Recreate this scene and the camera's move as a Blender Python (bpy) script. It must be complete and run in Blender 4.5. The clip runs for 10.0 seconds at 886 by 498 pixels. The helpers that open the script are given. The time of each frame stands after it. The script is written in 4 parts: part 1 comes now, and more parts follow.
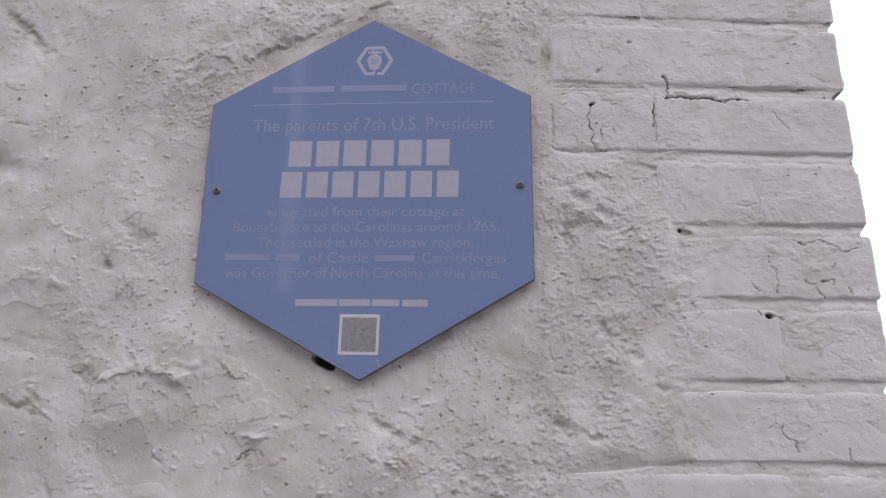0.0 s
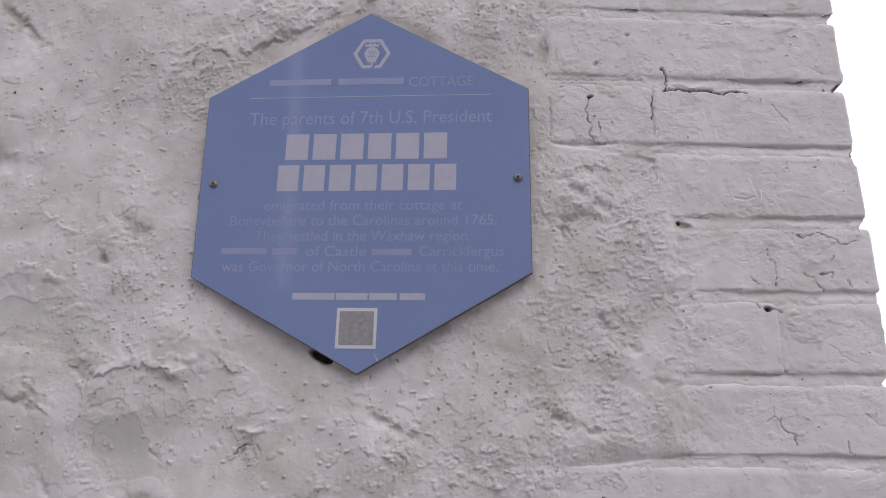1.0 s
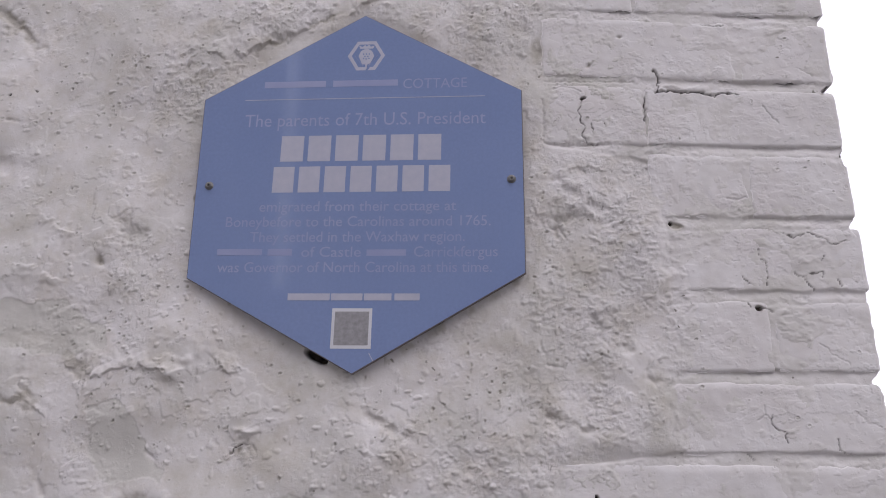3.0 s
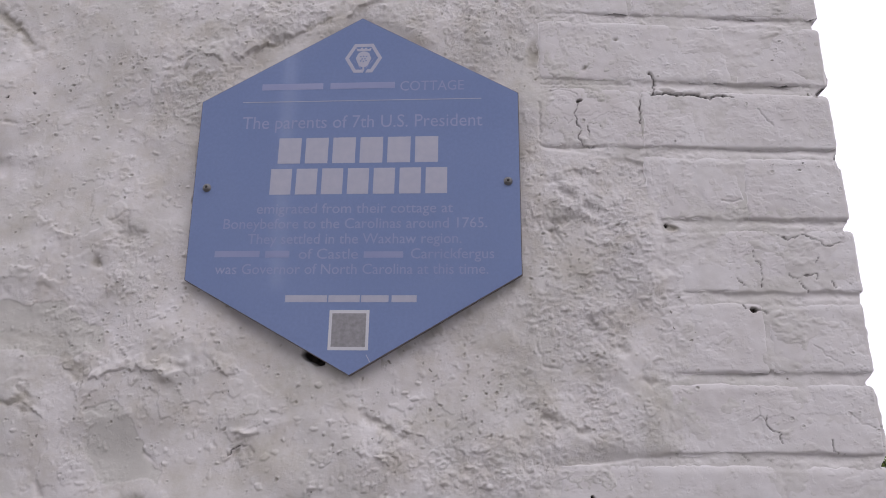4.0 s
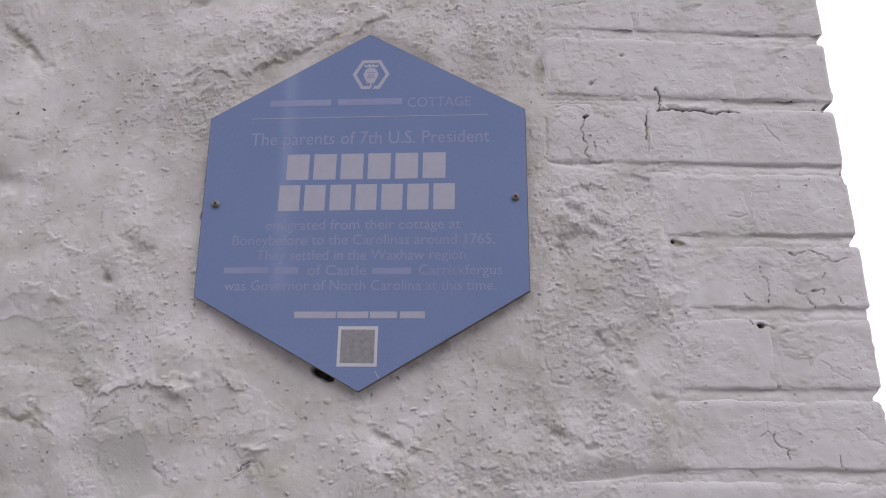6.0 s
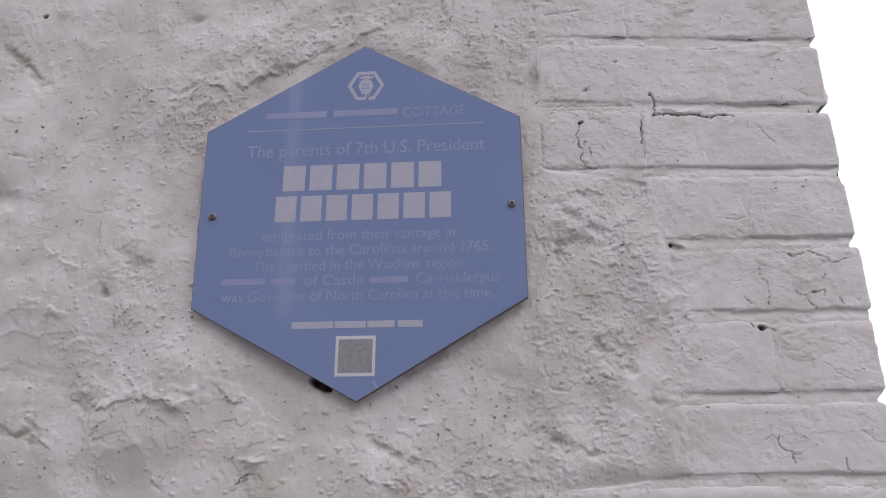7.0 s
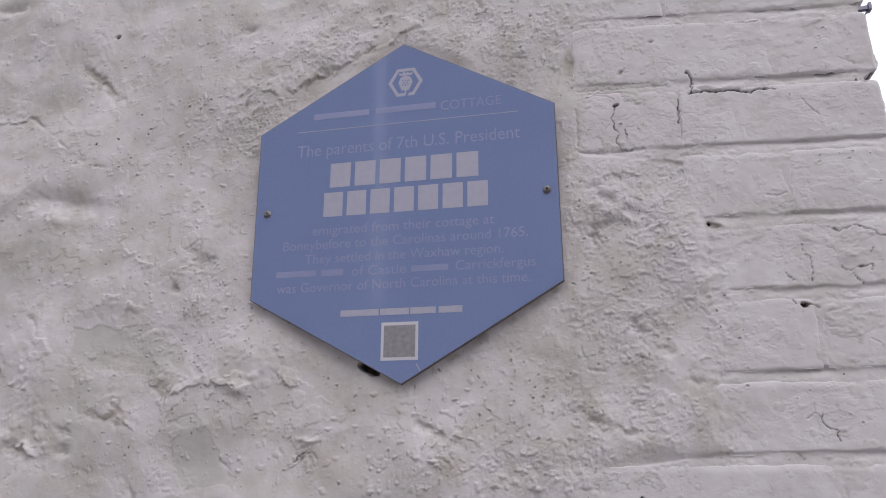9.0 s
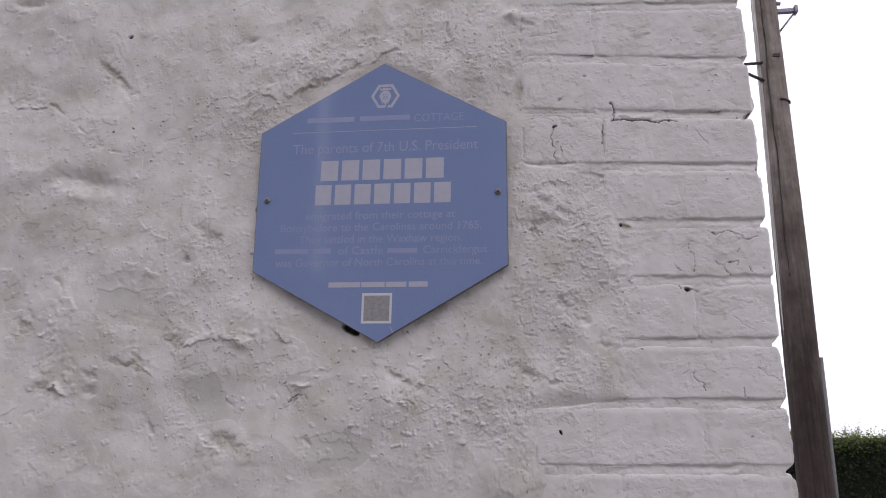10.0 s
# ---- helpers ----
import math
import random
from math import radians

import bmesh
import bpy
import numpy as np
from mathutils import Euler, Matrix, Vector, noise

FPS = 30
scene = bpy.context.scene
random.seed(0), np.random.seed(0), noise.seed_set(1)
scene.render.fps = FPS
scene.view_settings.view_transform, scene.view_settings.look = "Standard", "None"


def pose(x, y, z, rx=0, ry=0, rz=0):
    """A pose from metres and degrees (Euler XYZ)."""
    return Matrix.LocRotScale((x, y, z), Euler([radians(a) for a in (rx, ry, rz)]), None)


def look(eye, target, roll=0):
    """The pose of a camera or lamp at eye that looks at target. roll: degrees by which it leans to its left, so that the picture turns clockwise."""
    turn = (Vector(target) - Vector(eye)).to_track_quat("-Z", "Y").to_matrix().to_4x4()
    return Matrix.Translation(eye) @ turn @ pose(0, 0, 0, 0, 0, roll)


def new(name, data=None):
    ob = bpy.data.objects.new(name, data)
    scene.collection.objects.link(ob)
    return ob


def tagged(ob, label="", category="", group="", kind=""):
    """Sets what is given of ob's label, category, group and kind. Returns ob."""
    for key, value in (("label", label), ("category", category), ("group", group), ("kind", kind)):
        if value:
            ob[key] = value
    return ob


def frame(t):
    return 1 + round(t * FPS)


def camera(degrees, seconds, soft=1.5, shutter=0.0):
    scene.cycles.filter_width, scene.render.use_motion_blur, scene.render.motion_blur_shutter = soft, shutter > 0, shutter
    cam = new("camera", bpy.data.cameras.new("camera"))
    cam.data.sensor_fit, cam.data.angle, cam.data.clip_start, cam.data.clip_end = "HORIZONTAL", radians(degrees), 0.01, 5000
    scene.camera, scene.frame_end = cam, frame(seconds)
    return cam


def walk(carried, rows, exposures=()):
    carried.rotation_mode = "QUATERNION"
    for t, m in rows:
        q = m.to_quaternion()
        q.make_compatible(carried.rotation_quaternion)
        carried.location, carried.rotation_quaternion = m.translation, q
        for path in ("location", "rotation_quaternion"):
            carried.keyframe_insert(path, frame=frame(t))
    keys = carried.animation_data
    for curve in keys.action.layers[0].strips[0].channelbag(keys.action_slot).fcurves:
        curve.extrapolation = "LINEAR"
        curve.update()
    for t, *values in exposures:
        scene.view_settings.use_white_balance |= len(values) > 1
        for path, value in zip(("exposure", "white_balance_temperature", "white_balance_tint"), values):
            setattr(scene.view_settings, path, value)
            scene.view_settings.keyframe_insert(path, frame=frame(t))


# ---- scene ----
cam = camera(63.3, 10.0, soft=1.0)
PATH = [
    (0, (0.134, -0.7, 1.674), (-0.016, 1.209, 2.252), 0.4),
    (0.5, (0.134, -0.696, 1.672), (-0.014, 1.214, 2.247), 0.3),
    (1, (0.135, -0.696, 1.671), (-0.012, 1.215, 2.242), 0.3),
    (1.5, (0.136, -0.696, 1.669), (-0.005, 1.214, 2.243), 0.2),
    (2, (0.136, -0.698, 1.671), (-0.007, 1.215, 2.236), 0.1),
    (2.5, (0.137, -0.699, 1.669), (-0.003, 1.212, 2.242), 0.1),
    (4, (0.138, -0.705, 1.671), (0.009, 1.208, 2.242), -0.0),
    (4.5, (0.14, -0.704, 1.668), (0.016, 1.206, 2.248), -0.0),
    (5, (0.14, -0.706, 1.668), (0.016, 1.205, 2.243), -0.0),
    (5.5, (0.138, -0.707, 1.666), (0.019, 1.205, 2.242), -0.0),
    (6, (0.132, -0.713, 1.683), (-0.001, 1.197, 2.261), -0.1),
    (6.2, (0.128, -0.712, 1.679), (-0.002, 1.19, 2.284), 0.1),
    (7.3, (0.147, -0.705, 1.669), (-0.019, 1.183, 2.306), -1.7),
    (7.5, (0.151, -0.704, 1.668), (-0.035, 1.186, 2.295), -2.1),
    (8, (0.166, -0.685, 1.669), (-0.13, 1.191, 2.294), -1.0),
    (8.5, (0.183, -0.679, 1.664), (-0.201, 1.181, 2.292), -0.6),
    (9, (0.199, -0.724, 1.662), (-0.203, 1.14, 2.266), -0.7),
    (9.5, (0.174, -0.827, 1.643), (-0.117, 1.071, 2.206), 0.3),
    (10, (0.197, -0.916, 1.626), (-0.04, 0.999, 2.15), 0.0),
]
walk(cam, [(t, look(eye, target, roll)) for t, eye, target, roll in PATH], [(0, 0.0), (9.0, 0.0), (9.5, 0.0), (10.0, -0.16)])

# ---- world, sun ----
world = bpy.data.worlds.new("overcast_sky")
scene.world = world
world.use_nodes = True
wn, wl = world.node_tree.nodes, world.node_tree.links
wn.clear()
w_out = wn.new("ShaderNodeOutputWorld")
w_bg = wn.new("ShaderNodeBackground")
w_sky = wn.new("ShaderNodeTexSky")
w_sky.sky_type, w_sky.sun_disc = "NISHITA", False
w_sky.sun_elevation, w_sky.sun_rotation = radians(52), radians(150)
w_sky.dust_density, w_sky.air_density = 6.0, 1.0
w_dim = wn.new("ShaderNodeVectorMath")
w_dim.operation = "SCALE"
w_dim.inputs[3].default_value = 0.05
w_mix = wn.new("ShaderNodeMix")
w_mix.data_type = "RGBA"
w_mix.inputs[0].default_value = 0.9
w_mix.inputs[7].default_value = (1.0, 0.972, 1.085, 1)
wl.new(w_sky.outputs[0], w_dim.inputs[0])
wl.new(w_dim.outputs[0], w_mix.inputs[6])
wl.new(w_mix.outputs[2], w_bg.inputs[0])
w_bg.inputs[1].default_value = 1.44
wl.new(w_bg.outputs[0], w_out.inputs[0])

sun = new("sun", bpy.data.lights.new("sun", "SUN"))
sun.data.energy, sun.data.angle, sun.data.color = 0.5, radians(40), (1.0, 0.98, 0.97)
sun.matrix_world = look((3.0, -4.2, 7.0), (0, 0, 0))


# ---- materials ----
def material(name, colour, rough=0.8, metal=0.0, spec=0.5):
    m = bpy.data.materials.new(name)
    m.use_nodes = True
    b = m.node_tree.nodes["Principled BSDF"]
    b.inputs["Base Color"].default_value = (*colour, 1)
    b.inputs["Roughness"].default_value = rough
    b.inputs["Metallic"].default_value = metal
    b.inputs["Specular IOR Level"].default_value = spec
    return m


def node(m, kind, **values):
    n = m.node_tree.nodes.new(kind)
    for key, value in values.items():
        n.inputs[key].default_value = value
    return n


def coords(m, stretch=(1, 1, 1)):
    tc = m.node_tree.nodes.new("ShaderNodeTexCoord")
    mp = node(m, "ShaderNodeMapping", Scale=stretch)
    m.node_tree.links.new(tc.outputs["Object"], mp.inputs["Vector"])
    return mp.outputs["Vector"]


def ramp(m, source, low, high, a, b):
    r = m.node_tree.nodes.new("ShaderNodeValToRGB")
    r.color_ramp.elements[0].position, r.color_ramp.elements[1].position = low, high
    r.color_ramp.elements[0].color, r.color_ramp.elements[1].color = (*a, 1), (*b, 1)
    m.node_tree.links.new(source, r.inputs[0])
    return r.outputs[0]


def blend(m, a, b, factor, mode="MIX"):
    n = m.node_tree.nodes.new("ShaderNodeMix")
    n.data_type, n.blend_type = "RGBA", mode
    for value, slot in ((factor, 0), (a, 6), (b, 7)):
        if isinstance(value, (float, int)):
            n.inputs[slot].default_value = value
        elif isinstance(value, tuple):
            n.inputs[slot].default_value = (*value, 1)
        else:
            m.node_tree.links.new(value, n.inputs[slot])
    return n.outputs[2]


def finish(m, colour=None, bump=None, strength=0.3, distance=0.001, rough=None):
    b = m.node_tree.nodes["Principled BSDF"]
    if colour is not None:
        m.node_tree.links.new(colour, b.inputs["Base Color"])
    if rough is not None:
        m.node_tree.links.new(rough, b.inputs["Roughness"])
    if bump is not None:
        n = node(m, "ShaderNodeBump", Strength=strength, Distance=distance)
        m.node_tree.links.new(bump, n.inputs["Height"])
        m.node_tree.links.new(n.outputs[0], b.inputs["Normal"])
    return m


def noise_out(m, where, scale, detail=4.0, rough=0.55, out=0):
    n = node(m, "ShaderNodeTexNoise", Scale=scale, Detail=detail, Roughness=rough)
    m.node_tree.links.new(where, n.inputs["Vector"])
    return n.outputs[out]


def masonry_paint(name, clean, dirt_shade, speck_limit, grain, stained):
    """Old brushed masonry paint: broad stains, blotches, small dark specks and a fine grain."""
    m = material(name, clean, 0.75, spec=0.3)
    v = coords(m)

    def mask(name):
        a = m.node_tree.nodes.new("ShaderNodeAttribute")
        a.attribute_name = name
        return a.outputs["Fac"]

    broad = ramp(m, noise_out(m, v, 9.0, 6.0, 0.65), 0.44, 0.68, clean, dirt_shade)
    blot = ramp(m, noise_out(m, v, 38.0, 5.0, 0.65), 0.35, 0.75, (1, 1, 1), (0.86, 0.85, 0.82))
    col = blend(m, broad, blot, 0.8, "MULTIPLY")
    tan = ramp(m, noise_out(m, v, 20.0, 7.0, 0.7), 0.46, 0.66, (1, 1, 1), (0.88, 0.855, 0.80))
    col = blend(m, col, tan, blend(m, mask("coat"), (stained, stained, stained), 1.0, "MULTIPLY"), "MULTIPLY")
    # dark specks stand in for the shade in fine pits
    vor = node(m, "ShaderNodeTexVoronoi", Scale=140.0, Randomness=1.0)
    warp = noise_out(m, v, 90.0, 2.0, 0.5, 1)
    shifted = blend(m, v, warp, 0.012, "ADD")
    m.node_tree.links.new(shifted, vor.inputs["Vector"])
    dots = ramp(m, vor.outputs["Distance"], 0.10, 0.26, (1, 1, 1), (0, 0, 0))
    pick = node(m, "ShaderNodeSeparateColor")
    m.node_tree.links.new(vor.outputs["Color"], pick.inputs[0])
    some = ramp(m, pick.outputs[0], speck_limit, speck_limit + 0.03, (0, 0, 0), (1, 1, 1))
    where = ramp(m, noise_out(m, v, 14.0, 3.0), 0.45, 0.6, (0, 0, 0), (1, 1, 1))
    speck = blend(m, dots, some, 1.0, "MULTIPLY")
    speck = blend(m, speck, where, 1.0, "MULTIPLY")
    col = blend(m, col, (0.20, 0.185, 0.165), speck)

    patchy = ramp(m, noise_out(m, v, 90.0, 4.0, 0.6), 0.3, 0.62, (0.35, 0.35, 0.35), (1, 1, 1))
    col = blend(m, col, ramp(m, noise_out(m, v, 30.0, 4.0), 0.3, 0.7, (0.60, 0.578, 0.55), (0.545, 0.525, 0.495)), mask("bare"))
    # brown dirt in places, elsewhere the shade of hollows painted in
    col = blend(m, col, ramp(m, noise_out(m, v, 70.0, 4.0), 0.3, 0.7, (0.34, 0.31, 0.26), (0.50, 0.47, 0.42)), blend(m, mask("stain_shade"), patchy, 1.0, "MULTIPLY"))
    # near-black cracks and holes: their inner shade put into the colour
    col = blend(m, col, ramp(m, noise_out(m, v, 160.0), 0.35, 0.7, (0.014, 0.012, 0.011), (0.09, 0.07, 0.06)), mask("recess_shade"))
    fine = noise_out(m, v, 420.0, 4.0, 0.65)
    mid = noise_out(m, v, 130.0, 4.0, 0.6)
    height = blend(m, blend(m, mid, fine, 0.45), (0.0, 0.0, 0.0), blend(m, speck, (0.8, 0.8, 0.8), 1.0, "MULTIPLY"))
    finish(m, col, height, 0.5, grain)
    # thin flakes everywhere, crisp crumbs where the coat breaks up
    flake = ramp(m, noise_out(m, v, 42.0, 6.0, 0.58), 0.53, 0.58, (0, 0, 0), (1, 1, 1))
    crumb = ramp(m, noise_out(m, v, 150.0, 6.0, 0.68), 0.50, 0.60, (0, 0, 0), (1, 1, 1))
    crumb2 = ramp(m, noise_out(m, v, 330.0, 3.0, 0.6), 0.50, 0.62, (0, 0, 0), (1, 1, 1))
    both = blend(m, crumb, crumb2, 0.35)
    edges = blend(m, blend(m, flake, (0.17, 0.17, 0.17), 1.0, "MULTIPLY"), blend(m, both, blend(m, mask("rough"), (0.8, 0.8, 0.8), 1.0, "MULTIPLY"), 1.0, "MULTIPLY"), 1.0, "ADD")
    n = node(m, "ShaderNodeBump", Strength=0.55, Distance=0.0014)
    m.node_tree.links.new(edges, n.inputs["Height"])
    b = m.node_tree.nodes["Principled BSDF"]
    m.node_tree.links.new(b.inputs["Normal"].links[0].from_socket, n.inputs["Normal"])
    m.node_tree.links.new(n.outputs[0], b.inputs["Normal"])
    return m


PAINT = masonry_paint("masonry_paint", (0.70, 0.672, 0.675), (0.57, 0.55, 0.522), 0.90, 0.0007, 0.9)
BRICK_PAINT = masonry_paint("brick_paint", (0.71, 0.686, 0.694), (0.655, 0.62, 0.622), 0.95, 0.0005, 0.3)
ENAMEL = material("blue_enamel", (0.165, 0.228, 0.43), 0.1, spec=0.5)
_v = coords(ENAMEL)
ENAMEL = finish(ENAMEL, blend(ENAMEL, ramp(ENAMEL, noise_out(ENAMEL, _v, 9.0, 4.0), 0.3, 0.75, (0.193, 0.255, 0.452), (0.215, 0.277, 0.478)),
                              ramp(ENAMEL, noise_out(ENAMEL, _v, 300.0, 2.0), 0.35, 0.7, (0.93, 0.93, 0.93), (1, 1, 1)), 1.0, "MULTIPLY"),
                rough=ramp(ENAMEL, noise_out(ENAMEL, _v, 25.0, 5.0), 0.3, 0.8, (0.03, 0.03, 0.03), (0.10, 0.10, 0.10)))
EDGE = finish(material("panel_edge", (0.14, 0.12, 0.115), 0.7))
PRINT = material("white_print", (0.40, 0.405, 0.47), 0.35)
PRINT = finish(PRINT, ramp(PRINT, noise_out(PRINT, coords(PRINT), 120.0), 0.3, 0.75, (0.40, 0.405, 0.50), (0.46, 0.46, 0.54)))
FADED = material("faded_print", (0.19, 0.22, 0.37), 0.3)
FADED = finish(FADED, ramp(FADED, noise_out(FADED, coords(FADED), 14.0), 0.35, 0.7, (0.26, 0.29, 0.475), (0.33, 0.35, 0.52)))
LABEL = material("sticker_white", (0.60, 0.60, 0.64), 0.5)
LABEL_GREY = material("sticker_grey", (0.27, 0.265, 0.28), 0.5)
LABEL_GREY = finish(LABEL_GREY, ramp(LABEL_GREY, noise_out(LABEL_GREY, coords(LABEL_GREY), 200.0), 0.3, 0.7, (0.22, 0.215, 0.225), (0.33, 0.32, 0.34)))
STEEL = material("dull_steel", (0.20, 0.195, 0.19), 0.32, 0.8)
DARK = material("dark_recess", (0.03, 0.028, 0.026), 0.7)

WOOD = material("weathered_pole_wood", (0.12, 0.10, 0.085), 0.85)
_v = coords(WOOD, (14, 14, 0.6))
_f = noise_out(WOOD, _v, 3.0, 6.0, 0.7)
_pale = ramp(WOOD, _f, 0.30, 0.70, (0.15, 0.125, 0.108), (0.31, 0.272, 0.25))
_dark = ramp(WOOD, _f, 0.30, 0.70, (0.016, 0.010, 0.008), (0.078, 0.052, 0.044))
# darker wood in the lower length, paling unevenly towards the top
_sep = node(WOOD, "ShaderNodeSeparateXYZ")
WOOD.node_tree.links.new(coords(WOOD), _sep.inputs[0])
_level = WOOD.node_tree.nodes.new("ShaderNodeMath")
_level.operation = "MULTIPLY_ADD"
WOOD.node_tree.links.new(noise_out(WOOD, coords(WOOD, (2.2, 2.2, 0.8)), 3.4, 4.0, 0.6), _level.inputs[0])
_level.inputs[1].default_value = 2.2
WOOD.node_tree.links.new(_sep.outputs[2], _level.inputs[2])
_part = node(WOOD, "ShaderNodeMapRange", **{"From Min": 3.2, "From Max": 5.2})
WOOD.node_tree.links.new(_level.outputs[0], _part.inputs[0])
WOOD = finish(WOOD, blend(WOOD, blend(WOOD, _dark, _pale, _part.outputs[0]), ramp(WOOD, noise_out(WOOD, coords(WOOD, (1.0, 1.0, 0.9)), 4.5, 5.0, 0.65), 0.35, 0.65, (0.5, 0.45, 0.43), (1, 1, 1)), 1.0, "MULTIPLY"), _f, 0.9, 0.008)
GUARD = material("cable_guard_grey", (0.16, 0.165, 0.185), 0.55)
GUARD = finish(GUARD, ramp(GUARD, noise_out(GUARD, coords(GUARD), 9.0), 0.3, 0.7, (0.085, 0.082, 0.085), (0.14, 0.135, 0.14)))
PALE = material("bleached_lit_wood", (0.42, 0.40, 0.37), 0.8)
PALE = finish(PALE, ramp(PALE, noise_out(PALE, coords(PALE, (20, 20, 1)), 4.0), 0.3, 0.7, (0.24, 0.225, 0.21), (0.56, 0.53, 0.51)))
GALV = material("galvanised_steel", (0.22, 0.21, 0.27), 0.5, 0.5)


def leaf_material(name, dark, light, through_colour, share):
    m = material(name, light, 0.6, spec=0.25)
    i = m.node_tree.nodes.new("ShaderNodeNewGeometry")
    finish(m, ramp(m, i.outputs["Random Per Island"], 0.0, 1.0, dark, light))
    t = node(m, "ShaderNodeBsdfTranslucent", Color=(*through_colour, 1))
    mix = node(m, "ShaderNodeMixShader", Fac=share)
    m.node_tree.links.new(m.node_tree.nodes["Principled BSDF"].outputs[0], mix.inputs[1])
    m.node_tree.links.new(t.outputs[0], mix.inputs[2])
    m.node_tree.links.new(mix.outputs[0], m.node_tree.nodes["Material Output"].inputs[0])
    return m


# leaf greens split by light: darkened for the face, brightened for the top
LEAF_SHADED = leaf_material("hedge_leaf_shaded", (0.004, 0.007, 0.003), (0.022, 0.033, 0.011), (0.04, 0.06, 0.015), 0.2)
LEAF_LIT = leaf_material("hedge_leaf_lit", (0.03, 0.05, 0.012), (0.12, 0.16, 0.04), (0.22, 0.28, 0.06), 0.4)
CORE = material("hedge_inside", (0.012, 0.014, 0.008), 1.0)
# out of view; pale tone chosen to bounce light onto undersides
GROUND = material("pale_bounce_ground", (0.3, 0.29, 0.28), 0.9)
_v = coords(GROUND)
GROUND = finish(GROUND, ramp(GROUND, noise_out(GROUND, _v, 1.5, 8.0, 0.7), 0.3, 0.7, (0.18, 0.174, 0.17), (0.27, 0.262, 0.255)), noise_out(GROUND, _v, 90.0), 0.6, 0.004)
HARL = material("grey_harling", (0.22, 0.21, 0.20), 0.9)
_v = coords(HARL)
HARL = finish(HARL, ramp(HARL, noise_out(HARL, _v, 2.0, 6.0), 0.3, 0.7, (0.26, 0.25, 0.245), (0.34, 0.33, 0.32)), noise_out(HARL, _v, 60.0), 0.6, 0.006)


# ---- mesh helpers ----
def part(name, bm, mat, parent=None, label=""):
    me = bpy.data.meshes.new(name)
    bm.to_mesh(me)
    bm.free()
    me.materials.append(mat)
    ob = new(name, me)
    ob.parent = parent
    return tagged(ob, label)


def block(x0, x1, y0, y1, z0, z1, bevel=0.0, segments=2):
    bm = bmesh.new()
    bmesh.ops.create_cube(bm, size=1)
    for v in bm.verts:
        v.co = Vector(((x0 + x1) / 2 + v.co.x * (x1 - x0), (y0 + y1) / 2 + v.co.y * (y1 - y0), (z0 + z1) / 2 + v.co.z * (z1 - z0)))
    if bevel:
        bmesh.ops.bevel(bm, geom=bm.edges[:], offset=bevel, segments=segments, affect="EDGES", profile=0.5)
    return bm


def tube(points, radii, sides=16):
    """A capped tube through points, with a radius at each."""
    bm = bmesh.new()
    rings = []
    for i, p in enumerate(points):
        p = Vector(p)
        a, b = Vector(points[max(i - 1, 0)]), Vector(points[min(i + 1, len(points) - 1)])
        q = (b - a).to_track_quat("Z", "X")
        rings.append([bm.verts.new(p + q @ Vector((radii[i] * math.cos(k * math.tau / sides), radii[i] * math.sin(k * math.tau / sides), 0))) for k in range(sides)])
    for r, s in zip(rings, rings[1:]):
        for k in range(sides):
            bm.faces.new((r[k], r[(k + 1) % sides], s[(k + 1) % sides], s[k])).smooth = True
    bm.faces.new(rings[0][::-1])
    bm.faces.new(rings[-1])
    return bm


def prism(outline, y0, y1, bevel=0.0):
    """A flat plate with an outline in x and z (anticlockwise seen from -y), its front at y0, its back at y1."""
    bm = bmesh.new()
    f = [bm.verts.new((x, y0, z)) for x, z in outline]
    b = [bm.verts.new((x, y1, z)) for x, z in outline]
    front = bm.faces.new(f)
    bm.faces.new(b[::-1])
    n = len(f)
    for i in range(n):
        bm.faces.new((f[(i + 1) % n], f[i], b[i], b[(i + 1) % n]))
    if bevel:
        bmesh.ops.bevel(bm, geom=list(front.edges), offset=bevel, segments=2, affect="EDGES", profile=0.5)
    bmesh.ops.recalc_face_normals(bm, faces=bm.faces[:])
    return bm


def sheet(name, X, Y, Z, mat, masks, parent, label=""):
    """A smooth mesh over a grid of places; masks give wear, stains and painted shade."""
    rows, cols = X.shape
    co = np.stack([X, Y, Z], -1).reshape(-1, 3).astype(np.float32)
    i = np.arange(rows * cols).reshape(rows, cols)
    quads = np.stack([i[:-1, :-1], i[:-1, 1:], i[1:, 1:], i[1:, :-1]], -1).reshape(-1, 4)
    me = bpy.data.meshes.new(name)
    me.vertices.add(len(co))
    me.vertices.foreach_set("co", co.ravel())
    me.loops.add(quads.size)
    me.loops.foreach_set("vertex_index", quads.ravel().astype(np.int32))
    me.polygons.add(len(quads))
    me.polygons.foreach_set("loop_start", np.arange(0, quads.size, 4, dtype=np.int32))
    me.polygons.foreach_set("loop_total", np.full(len(quads), 4, dtype=np.int32))
    me.polygons.foreach_set("use_smooth", np.ones(len(quads), dtype=bool))
    me.materials.append(mat)
    for key, values in masks.items():
        me.attributes.new(key, "FLOAT", "POINT").data.foreach_set("value", values.ravel().astype(np.float32))
    me.update(calc_edges=True)
    ob = new(name, me)
    ob.parent = parent
    return tagged(ob, label)


# ---- relief of the old wall ----
_rng = np.random.RandomState(7)
_table = _rng.permutation(512)
_angle = _rng.uniform(0, math.tau, 512)


